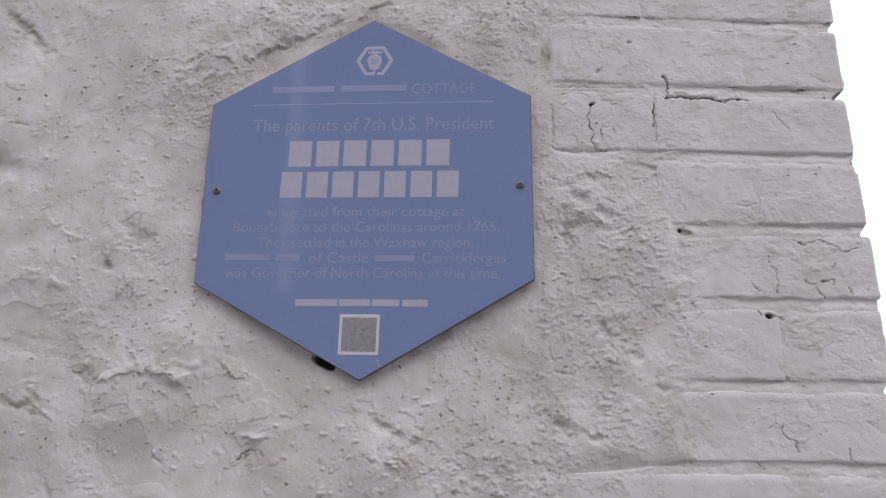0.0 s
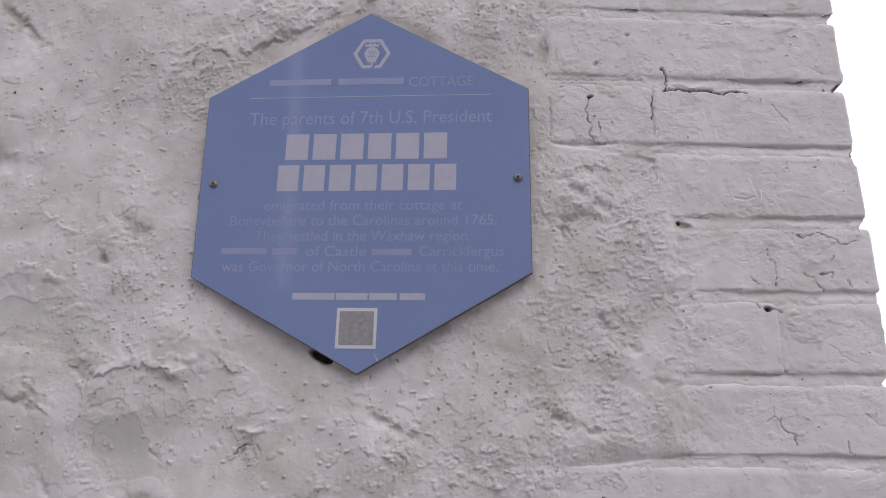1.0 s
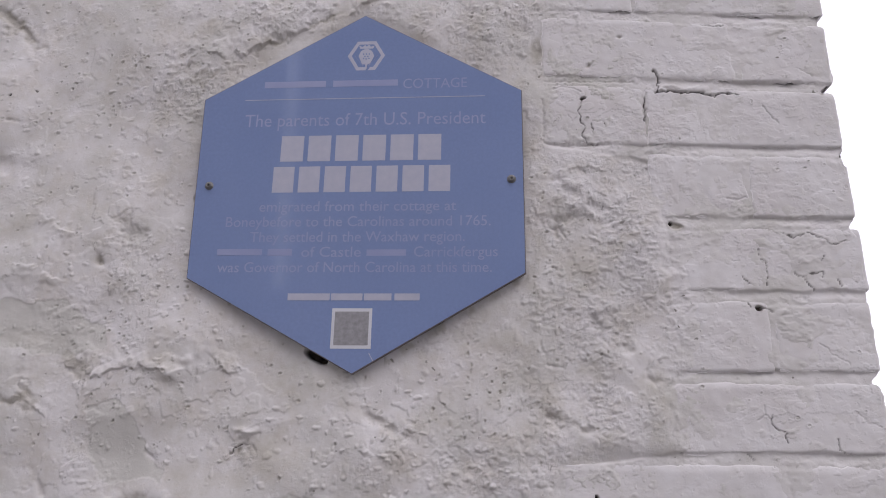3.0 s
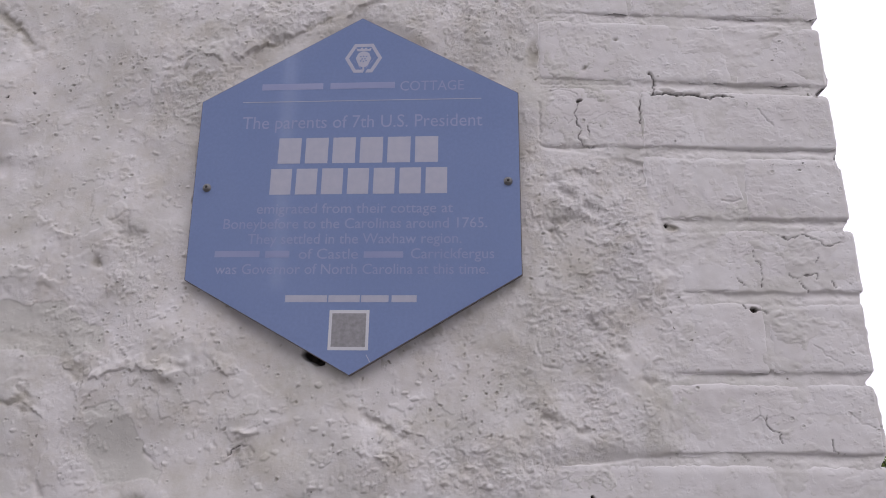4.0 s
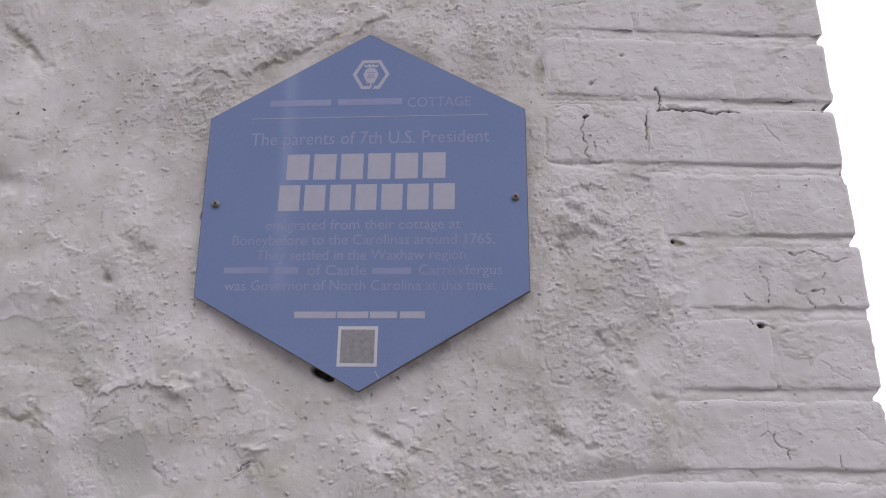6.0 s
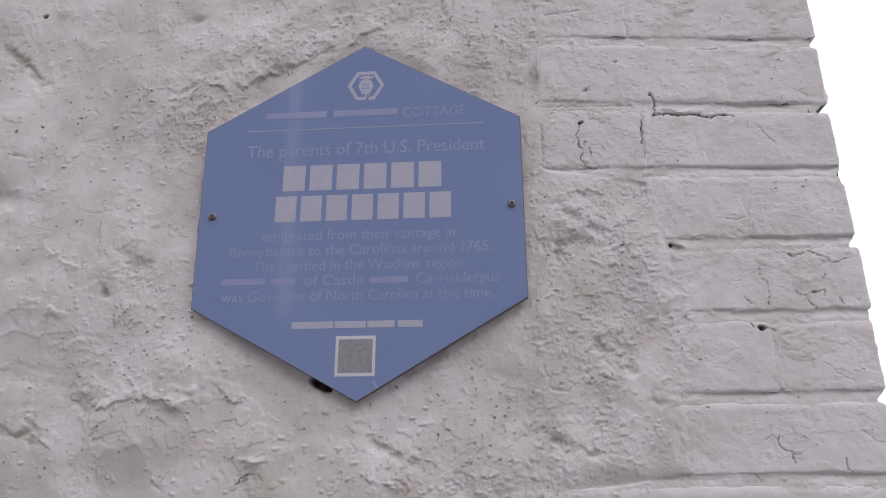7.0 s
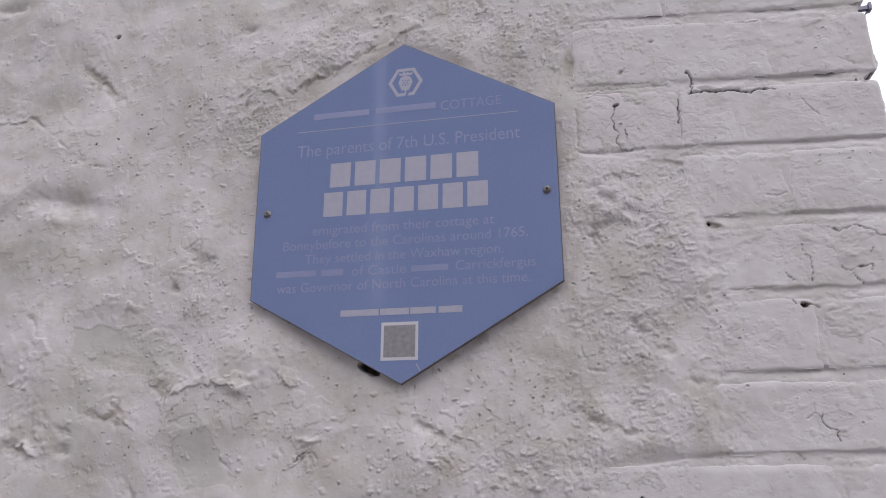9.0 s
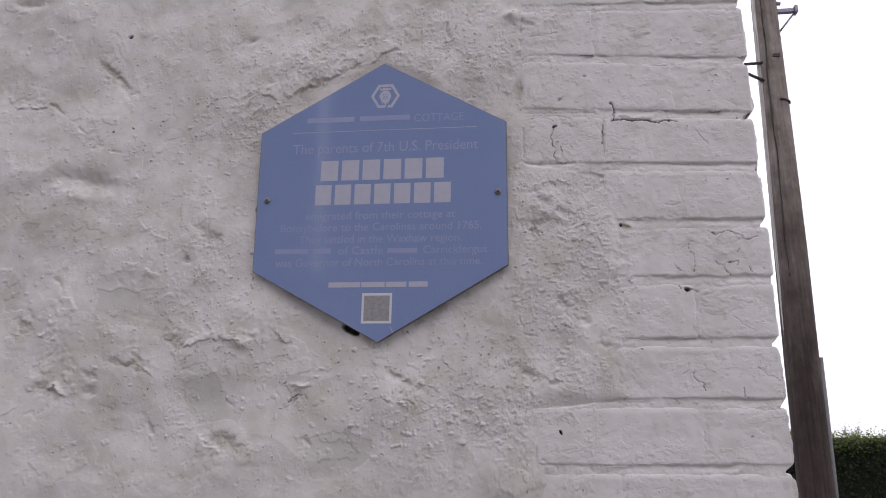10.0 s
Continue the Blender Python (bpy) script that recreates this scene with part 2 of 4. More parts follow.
def grain(x, z, size, seed=0):
    """Smooth gradient noise from -1 to 1."""
    u, v = x / size + seed * 17.31, z / size + seed * 9.77
    iu, iv = np.floor(u).astype(int), np.floor(v).astype(int)
    fu, fv = u - iu, v - iv
    su, sv = fu * fu * fu * (fu * (fu * 6 - 15) + 10), fv * fv * fv * (fv * (fv * 6 - 15) + 10)

    def corner(a, b):
        t = _angle[_table[(iu + a + _table[(iv + b + seed * 31) % 512]) % 512]]
        return np.cos(t) * (fu - a) + np.sin(t) * (fv - b)
    low = corner(0, 0) * (1 - su) + corner(1, 0) * su
    high = corner(0, 1) * (1 - su) + corner(1, 1) * su
    return 1.5 * (low * (1 - sv) + high * sv)


def layered(x, z, size, octaves, seed, gain=0.5):
    return sum(gain ** k * grain(x, z, size / 2 ** k, seed + k) for k in range(octaves))


def ease(v, a, b):
    t = np.clip((v - a) / (b - a), 0, 1)
    return t * t * (3 - 2 * t)


def spot(x, z, cx, cz, rx, rz, turn=0.0):
    c, s = math.cos(radians(turn)), math.sin(radians(turn))
    a, b = (x - cx) * c + (z - cz) * s, -(x - cx) * s + (z - cz) * c
    return np.exp(-(a / rx) ** 2 - (b / rz) ** 2)


def along(x, z, points):
    """Distance from a line through points, positive above it."""
    best, sign = np.full(x.shape, 9.0), np.ones(x.shape)
    for (ax, az), (bx, bz) in zip(points, points[1:]):
        dx, dz = bx - ax, bz - az
        t = np.clip(((x - ax) * dx + (z - az) * dz) / (dx * dx + dz * dz), 0, 1)
        d = np.hypot(x - ax - t * dx, z - az - t * dz)
        nearer = d < best
        best = np.where(nearer, d, best)
        sign = np.where(nearer, np.where((z - az) * dx - (x - ax) * dz > 0, 1.0, -1.0), sign)
    return best, sign


GROOVES, LEDGES, HOLLOWS = [], [], []


def groove(points, width, depth, dirt_shade=0):
    GROOVES.append((points, width, depth, dirt_shade))


def ledge(points, reach, rise):
    """A broken edge: the coat stands proud above the line (rise > 0) or below it (rise < 0)."""
    LEDGES.append((points, reach, rise))


def hollow(x, z, rx, rz, turn, depth, dirt_shade=0):
    HOLLOWS.append((x, z, rx, rz, turn, depth, dirt_shade))


# the open, smooth part of the old render
hollow(-0.416, 2.164, 0.042, 0.0085, -44, 0.007, 4)
hollow(-0.424, 2.168, 0.030, 0.009, -44, 0.001, 4)
groove([(-0.516, 2.124), (-0.498, 2.109), (-0.481, 2.1)], 0.003, 0.005)
ledge([(-0.62, 2.131), (-0.558, 2.12), (-0.52, 2.121)], 0.03, 0.006)
groove([(-0.46, 2.079), (-0.448, 2.06), (-0.433, 2.048), (-0.41, 2.047), (-0.391, 2.035)], 0.003, 0.0045)
hollow(-0.436, 1.994, 0.045, 0.013, -14, 0.010)
groove([(-0.486, 1.984), (-0.44, 1.969)], 0.008, -0.005)
ledge([(-0.344, 1.929), (-0.316, 1.909), (-0.286, 1.896), (-0.265, 1.897)], 0.025, -0.006)
ledge([(-0.371, 1.872), (-0.341, 1.867), (-0.314, 1.854)], 0.022, -0.007)
groove([(-0.378, 1.86), (-0.365, 1.843)], 0.004, 0.004)
ledge([(-0.325, 1.842), (-0.294, 1.821)], 0.02, -0.006)
groove([(-0.466, 1.85), (-0.45, 1.833)], 0.004, 0.004)
ledge([(-0.459, 1.834), (-0.422, 1.813)], 0.02, -0.006)
groove([(-0.501, 1.802), (-0.48, 1.778)], 0.006, 0.006)
groove([(-0.525, 1.792), (-0.506, 1.783)], 0.004, 0.005)
ledge([(-0.52, 1.775), (-0.453, 1.764)], 0.03, 0.008)
groove([(-0.445, 1.766), (-0.427, 1.748)], 0.003, 0.005)
ledge([(-0.349, 1.73), (-0.324, 1.726), (-0.311, 1.711)], 0.03, 0.009)
ledge([(-0.484, 1.697), (-0.443, 1.701), (-0.415, 1.674)], 0.035, 0.010)
groove([(-0.405, 1.719), (-0.387, 1.71)], 0.004, 0.005)
hollow(-0.393, 1.693, 0.008, 0.006, 0, 0.006)
groove([(-0.319, 1.666), (-0.309, 1.652), (-0.299, 1.641)], 0.003, 0.005)
ledge([(-0.244, 1.641), (-0.208, 1.62), (-0.195, 1.616)], 0.03, -0.008)
# the next three recesses have their shade strengthened by painted stain
hollow(-0.198, 1.629, 0.024, 0.008, -20, 0.006, 3)
hollow(-0.505, 1.785, 0.018, 0.008, -30, 0.005, 3)
hollow(-0.452, 1.694, 0.022, 0.007, -20, 0.005, 3)
hollow(-0.330, 1.792, 0.040, 0.012, -5, 0.003, 2)
hollow(-0.285, 1.765, 0.020, 0.007, -30, 0.004, 3)
groove([(-0.202, 1.684), (-0.187, 1.667)], 0.003, 0.005)
groove([(-0.093, 1.634), (-0.081, 1.616)], 0.003, 0.005)
ledge([(-0.213, 1.762), (-0.177, 1.757), (-0.115, 1.76)], 0.025, 0.008)
hollow(-0.183, 1.7545, 0.011, 0.006, 0, -0.009)
hollow(-0.1, 1.699, 0.010, 0.0035, 0, -0.005)
groove([(-0.11, 1.6965), (-0.09, 1.6965)], 0.002, 0.004)
hollow(-0.103, 1.678, 0.010, 0.008, 0, 0.002, 2)
groove([(-0.117, 1.677), (-0.113, 1.684), (-0.106, 1.6875)], 0.0012, 0.005, 1)
groove([(-0.106, 1.6875), (-0.097, 1.686), (-0.092, 1.679)], 0.0012, 0.004)
hollow(-0.109, 1.681, 0.005, 0.003, 40, 0.003, 3)
groove([(-0.339, 1.745), (-0.336, 1.750), (-0.331, 1.7495), (-0.3285, 1.745), (-0.331, 1.740), (-0.336, 1.7405), (-0.339, 1.745)], 0.0015, 0.004)
hollow(-0.104, 1.676, 0.005, 0.004, 0, -0.003)
ledge([(-0.30, 1.765), (-0.255, 1.752), (-0.213, 1.762)], 0.03, 0.006)
ledge([(-0.226, 2.079), (-0.202, 2.096), (-0.19, 2.117), (-0.151, 2.106), (-0.102, 2.13), (-0.035, 2.148), (0.014, 2.172), (0.043, 2.186)], 0.05, 0.007)
groove([(0.097, 2.249), (0.089, 2.217), (0.093, 2.189)], 0.003, 0.006)
hollow(-0.204, 2.207, 0.010, 0.005, 10, 0.005)
hollow(-0.4, 2.231, 0.004, 0.003, 0, 0.006, 1)
hollow(-0.348, 1.732, 0.030, 0.006, -14, 0.004, 3)
hollow(-0.57, 2.298, 0.022, 0.008, 0, 0.009)
ledge([(-0.537, 2.256), (-0.515, 2.235), (-0.476, 2.227)], 0.02, -0.005)
hollow(-0.405, 2.07, 0.0026, 0.0018, 30, 0.002, 1)
hollow(-0.376, 2.075, 0.003, 0.0014, 0, 0.002, 1)
hollow(-0.274, 1.873, 0.004, 0.006, 0, 0.006, 3)
hollow(-0.245, 1.905, 0.024, 0.008, -48, 0.007, 2)
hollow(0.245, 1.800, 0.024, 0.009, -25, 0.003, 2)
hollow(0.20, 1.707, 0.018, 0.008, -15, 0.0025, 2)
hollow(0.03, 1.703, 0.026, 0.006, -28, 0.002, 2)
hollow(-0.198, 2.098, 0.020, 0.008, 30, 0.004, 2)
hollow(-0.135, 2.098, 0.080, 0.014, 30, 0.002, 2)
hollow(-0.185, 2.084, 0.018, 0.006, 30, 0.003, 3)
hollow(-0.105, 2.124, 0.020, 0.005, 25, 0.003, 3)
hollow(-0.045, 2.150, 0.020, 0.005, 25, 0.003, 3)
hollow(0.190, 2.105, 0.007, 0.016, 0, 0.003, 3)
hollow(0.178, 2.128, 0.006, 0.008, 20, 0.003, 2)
hollow(0.183, 2.219, 0.010, 0.008, 0, -0.010)
groove([(0.172, 2.212), (0.183, 2.207), (0.199, 2.207), (0.214, 2.201)], 0.003, 0.005)
groove([(0.196, 2.209), (0.195, 2.15)], 0.003, 0.006)
# rough ground under and beside the plaque
groove([(0.015, 1.711), (0.034, 1.703), (0.052, 1.692)], 0.0045, 0.005)
groove([(0.188, 1.712), (0.202, 1.705), (0.226, 1.698)], 0.0045, 0.006)
groove([(0.205, 1.95), (0.235, 1.925), (0.262, 1.905)], 0.006, 0.006)
groove([(0.20, 1.90), (0.215, 1.865)], 0.004, 0.008)
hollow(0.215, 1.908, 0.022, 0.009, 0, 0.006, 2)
groove([(0.235, 1.80), (0.262, 1.775), (0.29, 1.745)], 0.006, 0.006)
groove([(0.228, 1.965), (0.238, 1.938)], 0.005, 0.006)
# cavity and gap behind the plaque, their shade painted in
hollow(-0.037, 1.770, 0.015, 0.0060, -28, 0.014, 1)
hollow(-0.1765, 1.942, 0.003, 0.010, 0, 0.010, 1)
hollow(-0.1755, 1.985, 0.0022, 0.008, 0, 0.006)
# cracks and holes in the painted brickwork
groove([(0.315, 2.049), (0.329, 2.051), (0.342, 2.047), (0.358, 2.048), (0.375, 2.042), (0.384, 2.045), (0.392, 2.044)], 0.0014, 0.011, 1)
groove([(0.384, 2.045), (0.399, 2.043)], 0.0008, 0.004, 1)
groove([(0.316, 2.0525), (0.330, 2.0545), (0.344, 2.0505), (0.360, 2.0515), (0.376, 2.046), (0.388, 2.048)], 0.0026, -0.0042)
groove([(0.314, 2.074), (0.3165, 2.068), (0.319, 2.060)], 0.0016, 0.008, 1)
groove([(0.317, 2.060), (0.316, 2.050)], 0.0016, 0.006, 1)
ledge([(0.322, 2.0715), (0.333, 2.073), (0.352, 2.071), (0.372, 2.076), (0.392, 2.073)], 0.010, -0.0026)
groove([(0.236, 2.042), (0.232, 2.030), (0.234, 2.015), (0.238, 2.012), (0.234, 2.000), (0.240, 1.991), (0.250, 1.9895)], 0.0009, 0.0045, 1)
groove([(0.245, 2.015), (0.246, 2.003)], 0.0009, 0.004, 1)
groove([(0.206, 2.056), (0.215, 2.059), (0.228, 2.057), (0.236, 2.051)], 0.0009, 0.0035)
groove([(0.220, 2.025), (0.224, 2.018), (0.229, 2.021)], 0.0008, 0.003)
hollow(0.2375, 2.0425, 0.0040, 0.0024, 20, 0.006, 1)
groove([(0.302, 2.043), (0.301, 2.030), (0.300, 2.016)], 0.0010, 0.006, 1)
groove([(0.302, 2.050), (0.3005, 2.010), (0.300, 1.996)], 0.0016, 0.004)
groove([(0.194, 2.044), (0.194, 1.993), (0.212, 1.9905), (0.230, 1.989), (0.262, 1.990)], 0.0016, 0.0045)
groove([(0.196, 2.066), (0.245, 2.064), (0.292, 2.062)], 0.0014, 0.0030)
hollow(0.246, 2.083, 0.0032, 0.0022, 40, 0.003, 3)
hollow(0.281, 2.118, 0.0028, 0.0020, -30, 0.003, 3)
groove([(0.369, 2.129), (0.381, 2.126), (0.393, 2.126)], 0.0010, 0.0035)
hollow(0.3160, 1.9012, 0.0028, 0.0022, -20, 0.006, 1)
hollow(0.3215, 1.8985, 0.0082, 0.0044, -8, 0.005, 4)
groove([(0.323, 1.908), (0.335, 1.9065), (0.348, 1.906), (0.350, 1.896)], 0.0009, 0.0032)
groove([(0.424, 1.889), (0.434, 1.884), (0.448, 1.889), (0.461, 1.884), (0.471, 1.876), (0.486, 1.880)], 0.0009, 0.0045, 1)
groove([(0.430, 1.850), (0.434, 1.845), (0.439, 1.844), (0.442, 1.837), (0.448, 1.831)], 0.0010, 0.0045, 1)
groove([(0.446, 1.847), (0.453, 1.847), (0.457, 1.849), (0.457, 1.843)], 0.0010, 0.0045, 1)
groove([(0.439, 1.844), (0.446, 1.847)], 0.0008, 0.003)
groove([(0.455, 1.839), (0.462, 1.835)], 0.0008, 0.003)
groove([(0.471, 1.841), (0.473, 1.835)], 0.0010, 0.0045, 1)
groove([(0.460, 1.865), (0.457, 1.860)], 0.0009, 0.004, 1)
groove([(0.398, 1.872), (0.401, 1.862), (0.405, 1.858), (0.405, 1.844), (0.402, 1.836)], 0.0009, 0.0045, 1)
groove([(0.382, 1.846), (0.386, 1.837), (0.395, 1.835)], 0.0008, 0.0040, 1)
groove([(0.370, 1.863), (0.380, 1.860)], 0.0008, 0.003)
groove([(0.347, 1.831), (0.358, 1.8315), (0.369, 1.833)], 0.0010, 0.003)
hollow(0.3925, 1.8148, 0.0040, 0.0030, -25, 0.012, 1)
groove([(0.382, 1.819), (0.386, 1.814)], 0.0010, 0.006, 1)
groove([(0.396, 1.814), (0.406, 1.810)], 0.0009, 0.005, 1)
groove([(0.444, 1.780), (0.453, 1.769), (0.469, 1.759)], 0.0008, 0.0028)
groove([(0.393, 1.713), (0.391, 1.707), (0.394, 1.701), (0.402, 1.696), (0.404, 1.688)], 0.0009, 0.0045, 1)
groove([(0.386, 1.721), (0.386, 1.713), (0.379, 1.708)], 0.0008, 0.003)
groove([(0.391, 1.707), (0.386, 1.713)], 0.0008, 0.003)
groove([(0.448, 1.693), (0.448, 1.681), (0.453, 1.679)], 0.0008, 0.004, 1)
groove([(0.468, 1.715), (0.477, 1.706), (0.488, 1.702)], 0.0008, 0.003)
groove([(0.367, 1.678), (0.372, 1.672)], 0.0012, 0.005, 1)
groove([(0.409, 1.674), (0.413, 1.668)], 0.0010, 0.004)
groove([(0.399, 1.662), (0.402, 1.641)], 0.0012, 0.003)
groove([(0.464, 2.070), (0.477, 2.062)], 0.0009, 0.003)
groove([(0.422, 2.028), (0.428, 2.018), (0.435, 2.007)], 0.0011, 0.0035)
groove([(0.415, 2.057), (0.421, 2.0565), (0.424, 2.060)], 0.0009, 0.004)
groove([(0.374, 1.927), (0.383, 1.925), (0.392, 1.927)], 0.0014, 0.003)
groove([(0.305, 1.807), (0.316, 1.813)], 0.0010, 0.003)
groove([(0.320, 1.808), (0.332, 1.816)], 0.0010, 0.003)
groove([(0.397, 1.640), (0.397, 1.630), (0.402, 1.622)], 0.0011, 0.005)
groove([(0.205, 1.607), (0.222, 1.598)], 0.002, 0.003)
groove([(0.206, 2.185), (0.230, 2.186), (0.246, 2.188)], 0.0012, 0.004)
groove([(0.182, 1.782), (0.189, 1.760), (0.202, 1.758)], 0.002, 0.004)
groove([(0.203, 1.907), (0.207, 1.897), (0.211, 1.889)], 0.0013, 0.005)
hollow(0.228, 1.639, 0.0022, 0.0034, 15, 0.012, 1)
hollow(0.482, 2.042, 0.0030, 0.0034, 0, 0.008, 4)
hollow(0.497, 1.968, 0.003, 0.010, 0, 0.010, 1)
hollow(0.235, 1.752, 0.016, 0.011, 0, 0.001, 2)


def marks(x, z):
    """Height that the grooves, ledges and hollows give, their painted-in shade, and stains."""
    h, recess_shade, stain_shade = np.zeros(x.shape), np.zeros(x.shape), np.zeros(x.shape)
    wob = 0.0025 * grain(x, z, 0.012, 5)
    wob2 = 0.0025 * grain(x, z, 0.011, 9)
    big, big2 = 0.0058 * layered(x, z, 0.024, 4, 121, 0.62), 0.0058 * layered(x, z, 0.024, 4, 125, 0.62)
    jag, jag2 = 0.0015 * layered(x, z, 0.0060, 2, 193, 0.6), 0.0015 * layered(x, z, 0.0060, 2, 197, 0.6)
    uneven = 0.12 + 0.95 * ease(layered(x, z, 0.026, 3, 131), -0.25, 0.45)
    for points, width, depth, dirt_shade in GROOVES:
        xs, zs = [p[0] for p in points], [p[1] for p in points]
        near = (x > min(xs) - 0.03) & (x < max(xs) + 0.03) & (z > min(zs) - 0.03) & (z < max(zs) + 0.03)
        if near.any():
            if width < 0.0025:
                d, _ = along(x[near] + 0.3 * wob[near] + jag[near], z[near] + 0.3 * wob2[near] + jag2[near], points)
                thin = 0.6 * width if width < 0.0013 else 0.8 * width
                h[near] -= (0.4 if dirt_shade else 0.32) * depth * np.exp(-(d / thin) ** 2)
            else:
                d, _ = along(x[near] + 0.5 * big[near], z[near] + 0.5 * big2[near], points)
                h[near] -= 0.5 * depth * uneven[near] * np.exp(-(d / width) ** 2)
            # dark along a crack stands in for the shade inside it
            if dirt_shade:
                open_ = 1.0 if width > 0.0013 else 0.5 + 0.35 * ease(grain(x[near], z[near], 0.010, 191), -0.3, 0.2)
                recess_shade[near] = np.maximum(recess_shade[near], open_ * (1 - ease(d, 0.15 * width, width * (0.55 + 0.6 * ease(grain(x[near], z[near], 0.007, 231), -0.5, 0.5)))))
    for points, reach, rise in LEDGES:
        xs, zs = [p[0] for p in points], [p[1] for p in points]
        r = 3 * reach
        near = (x > min(xs) - r) & (x < max(xs) + r) & (z > min(zs) - r) & (z < max(zs) + r)
        if near.any():
            d, s = along(x[near] + big[near], z[near] + big2[near], points)
            s = s * d * (1 if rise > 0 else -1)
            ends = np.minimum(x[near] - min(xs), max(xs) - x[near])
            h[near] += 0.40 * abs(rise) * uneven[near] * ease(s, -0.0008, 0.0014) * np.exp(-np.maximum(s, 0) / reach) * ease(ends, -0.012, 0.012)
    for cx, cz, rx, rz, turn, depth, dirt_shade in HOLLOWS:
        r = 3 * max(rx, rz)
        near = (abs(x - cx) < r) & (abs(z - cz) < r)
        if near.any():
            far = 1.2 if dirt_shade > 1 and rx > 0.01 else 0.0
            g = spot(x[near] + wob[near] + far * big[near], z[near] + wob2[near] + far * big2[near], cx, cz, rx, rz, turn)
            h[near] -= (0.6 if far else 0.85) * depth * (ease(g, 0.36, 0.62) if dirt_shade in (1, 4) and not far else g)
            if dirt_shade:
                if dirt_shade == 1:
                    recess_shade[near] = np.maximum(recess_shade[near], ease(g, 0.42, 0.56))
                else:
                    stain_shade[near] = np.maximum(stain_shade[near], {2: 0.30, 3: 0.8, 4: 1.0}[dirt_shade] * ease(g, 0.12, 0.7))
    return h, recess_shade, stain_shade


def inside(x, z, outline):
    hit = np.zeros(x.shape, bool)
    n = len(outline)
    for i in range(n):
        (ax, az), (bx, bz) = outline[i], outline[(i + 1) % n]
        if az != bz:
            hit ^= ((az > z) != (bz > z)) & (x < (bx - ax) * (z - az) / (bz - az) + ax)
    return hit


# plaque centre, side of its hexagon
PX, PZ, SIDE, FRONT = 0.0, 1.95, 0.2, -0.012
# bed joints of the brick quoin: height at x = 0.35 and fall to the right
JOINTS = [(2.220, -0.06), (2.137, -0.085), (2.055, -0.075), (1.979, -0.05), (1.900, -0.03), (1.8245, -0.02), (1.746, -0.015), (1.672, -0.01), (1.595, 0.0)]
while JOINTS[-1][0] > 0.05:
    JOINTS.append((JOINTS[-1][0] - 0.0775, 0.0))
while JOINTS[0][0] < 2.95:
    JOINTS.insert(0, (JOINTS[0][0] + 0.0795, -0.05))


def joint_z(k, x):
    return JOINTS[k][0] + JOINTS[k][1] * (x - 0.35)


def rendered_to(z):
    """How far right the rough render reaches at a height."""
    deep = ease(z, 1.662, 1.682) * (1 - ease(z, 1.965, 1.995))
    return 0.192 + 0.110 * deep


def roughness(x, z):
    """Where the old coat is crumbling, from 0 to about 1."""
    r = (1.0 * spot(x, z, 0.240, 1.86, 0.075, 0.17) + 0.95 * spot(x, z, 0.14, 1.668, 0.13, 0.040) + 0.85 * spot(x, z, -0.19, 2.07, 0.055, 0.04)
         + 0.75 * spot(x, z, 0.12, 2.15, 0.08, 0.08) + 0.30 * spot(x, z, -0.23, 1.85, 0.06, 0.08) + 0.40 * spot(x, z, -0.1, 2.18, 0.2, 0.05)
         + 0.8 * spot(x, z, -0.104, 1.679, 0.016, 0.012) + 0.5 * spot(x, z, -0.27, 1.67, 0.03, 0.03) + 0.35 * spot(x, z, 0.03, 1.58, 0.12, 0.05) + 0.05)
    return np.clip(r * (0.75 + 0.9 * layered(x, z, 0.05, 2, 3)), 0.0, 1.1)


def pitting(x, z):
    """How thickly small burst blisters lie, from 0 to 1."""
    p = (0.9 * spot(x, z, -0.21, 1.81, 0.05, 0.05) + 0.7 * spot(x, z, -0.25, 2.09, 0.10, 0.05) + 0.8 * spot(x, z, 0.10, 1.75, 0.08, 0.05)
         + 0.5 * spot(x, z, -0.22, 1.72, 0.12, 0.06) + 0.7 * spot(x, z, 0.12, 2.15, 0.10, 0.08) + 0.6 * spot(x, z, -0.10, 2.18, 0.10, 0.04) + 0.5 * spot(x, z, 0.23, 1.85, 0.07, 0.16) + 0.12)
    return np.clip(p * (0.55 + 1.3 * layered(x, z, 0.04, 2, 33)), 0.0, 1.0)


def cells(x, z, size, seed):
    """Nearest of scattered points: distance in cells and two random numbers that belong to it."""
    u, v = x / size, z / size
    iu, iv = np.floor(u).astype(int), np.floor(v).astype(int)
    best, one, two = np.full(x.shape, 9.0), np.zeros(x.shape), np.zeros(x.shape)
    for a in (-1, 0, 1):
        for b in (-1, 0, 1):
            key = _table[(iu + a + _table[(iv + b + seed * 31) % 512]) % 512]
            px, pz = _rand[key], _rand[(key + 137) % 512]
            stretch = 0.7 + 0.6 * _rand[(key + 59) % 512]
            d = np.hypot((iu + a + px - u) * stretch, (iv + b + pz - v) / stretch)
            near = d < best
            best = np.where(near, d, best)
            one, two = np.where(near, _rand[(key + 271) % 512], one), np.where(near, _rand[(key + 401) % 512], two)
    return best, one, two


_rand = _rng.uniform(0, 1, 512)


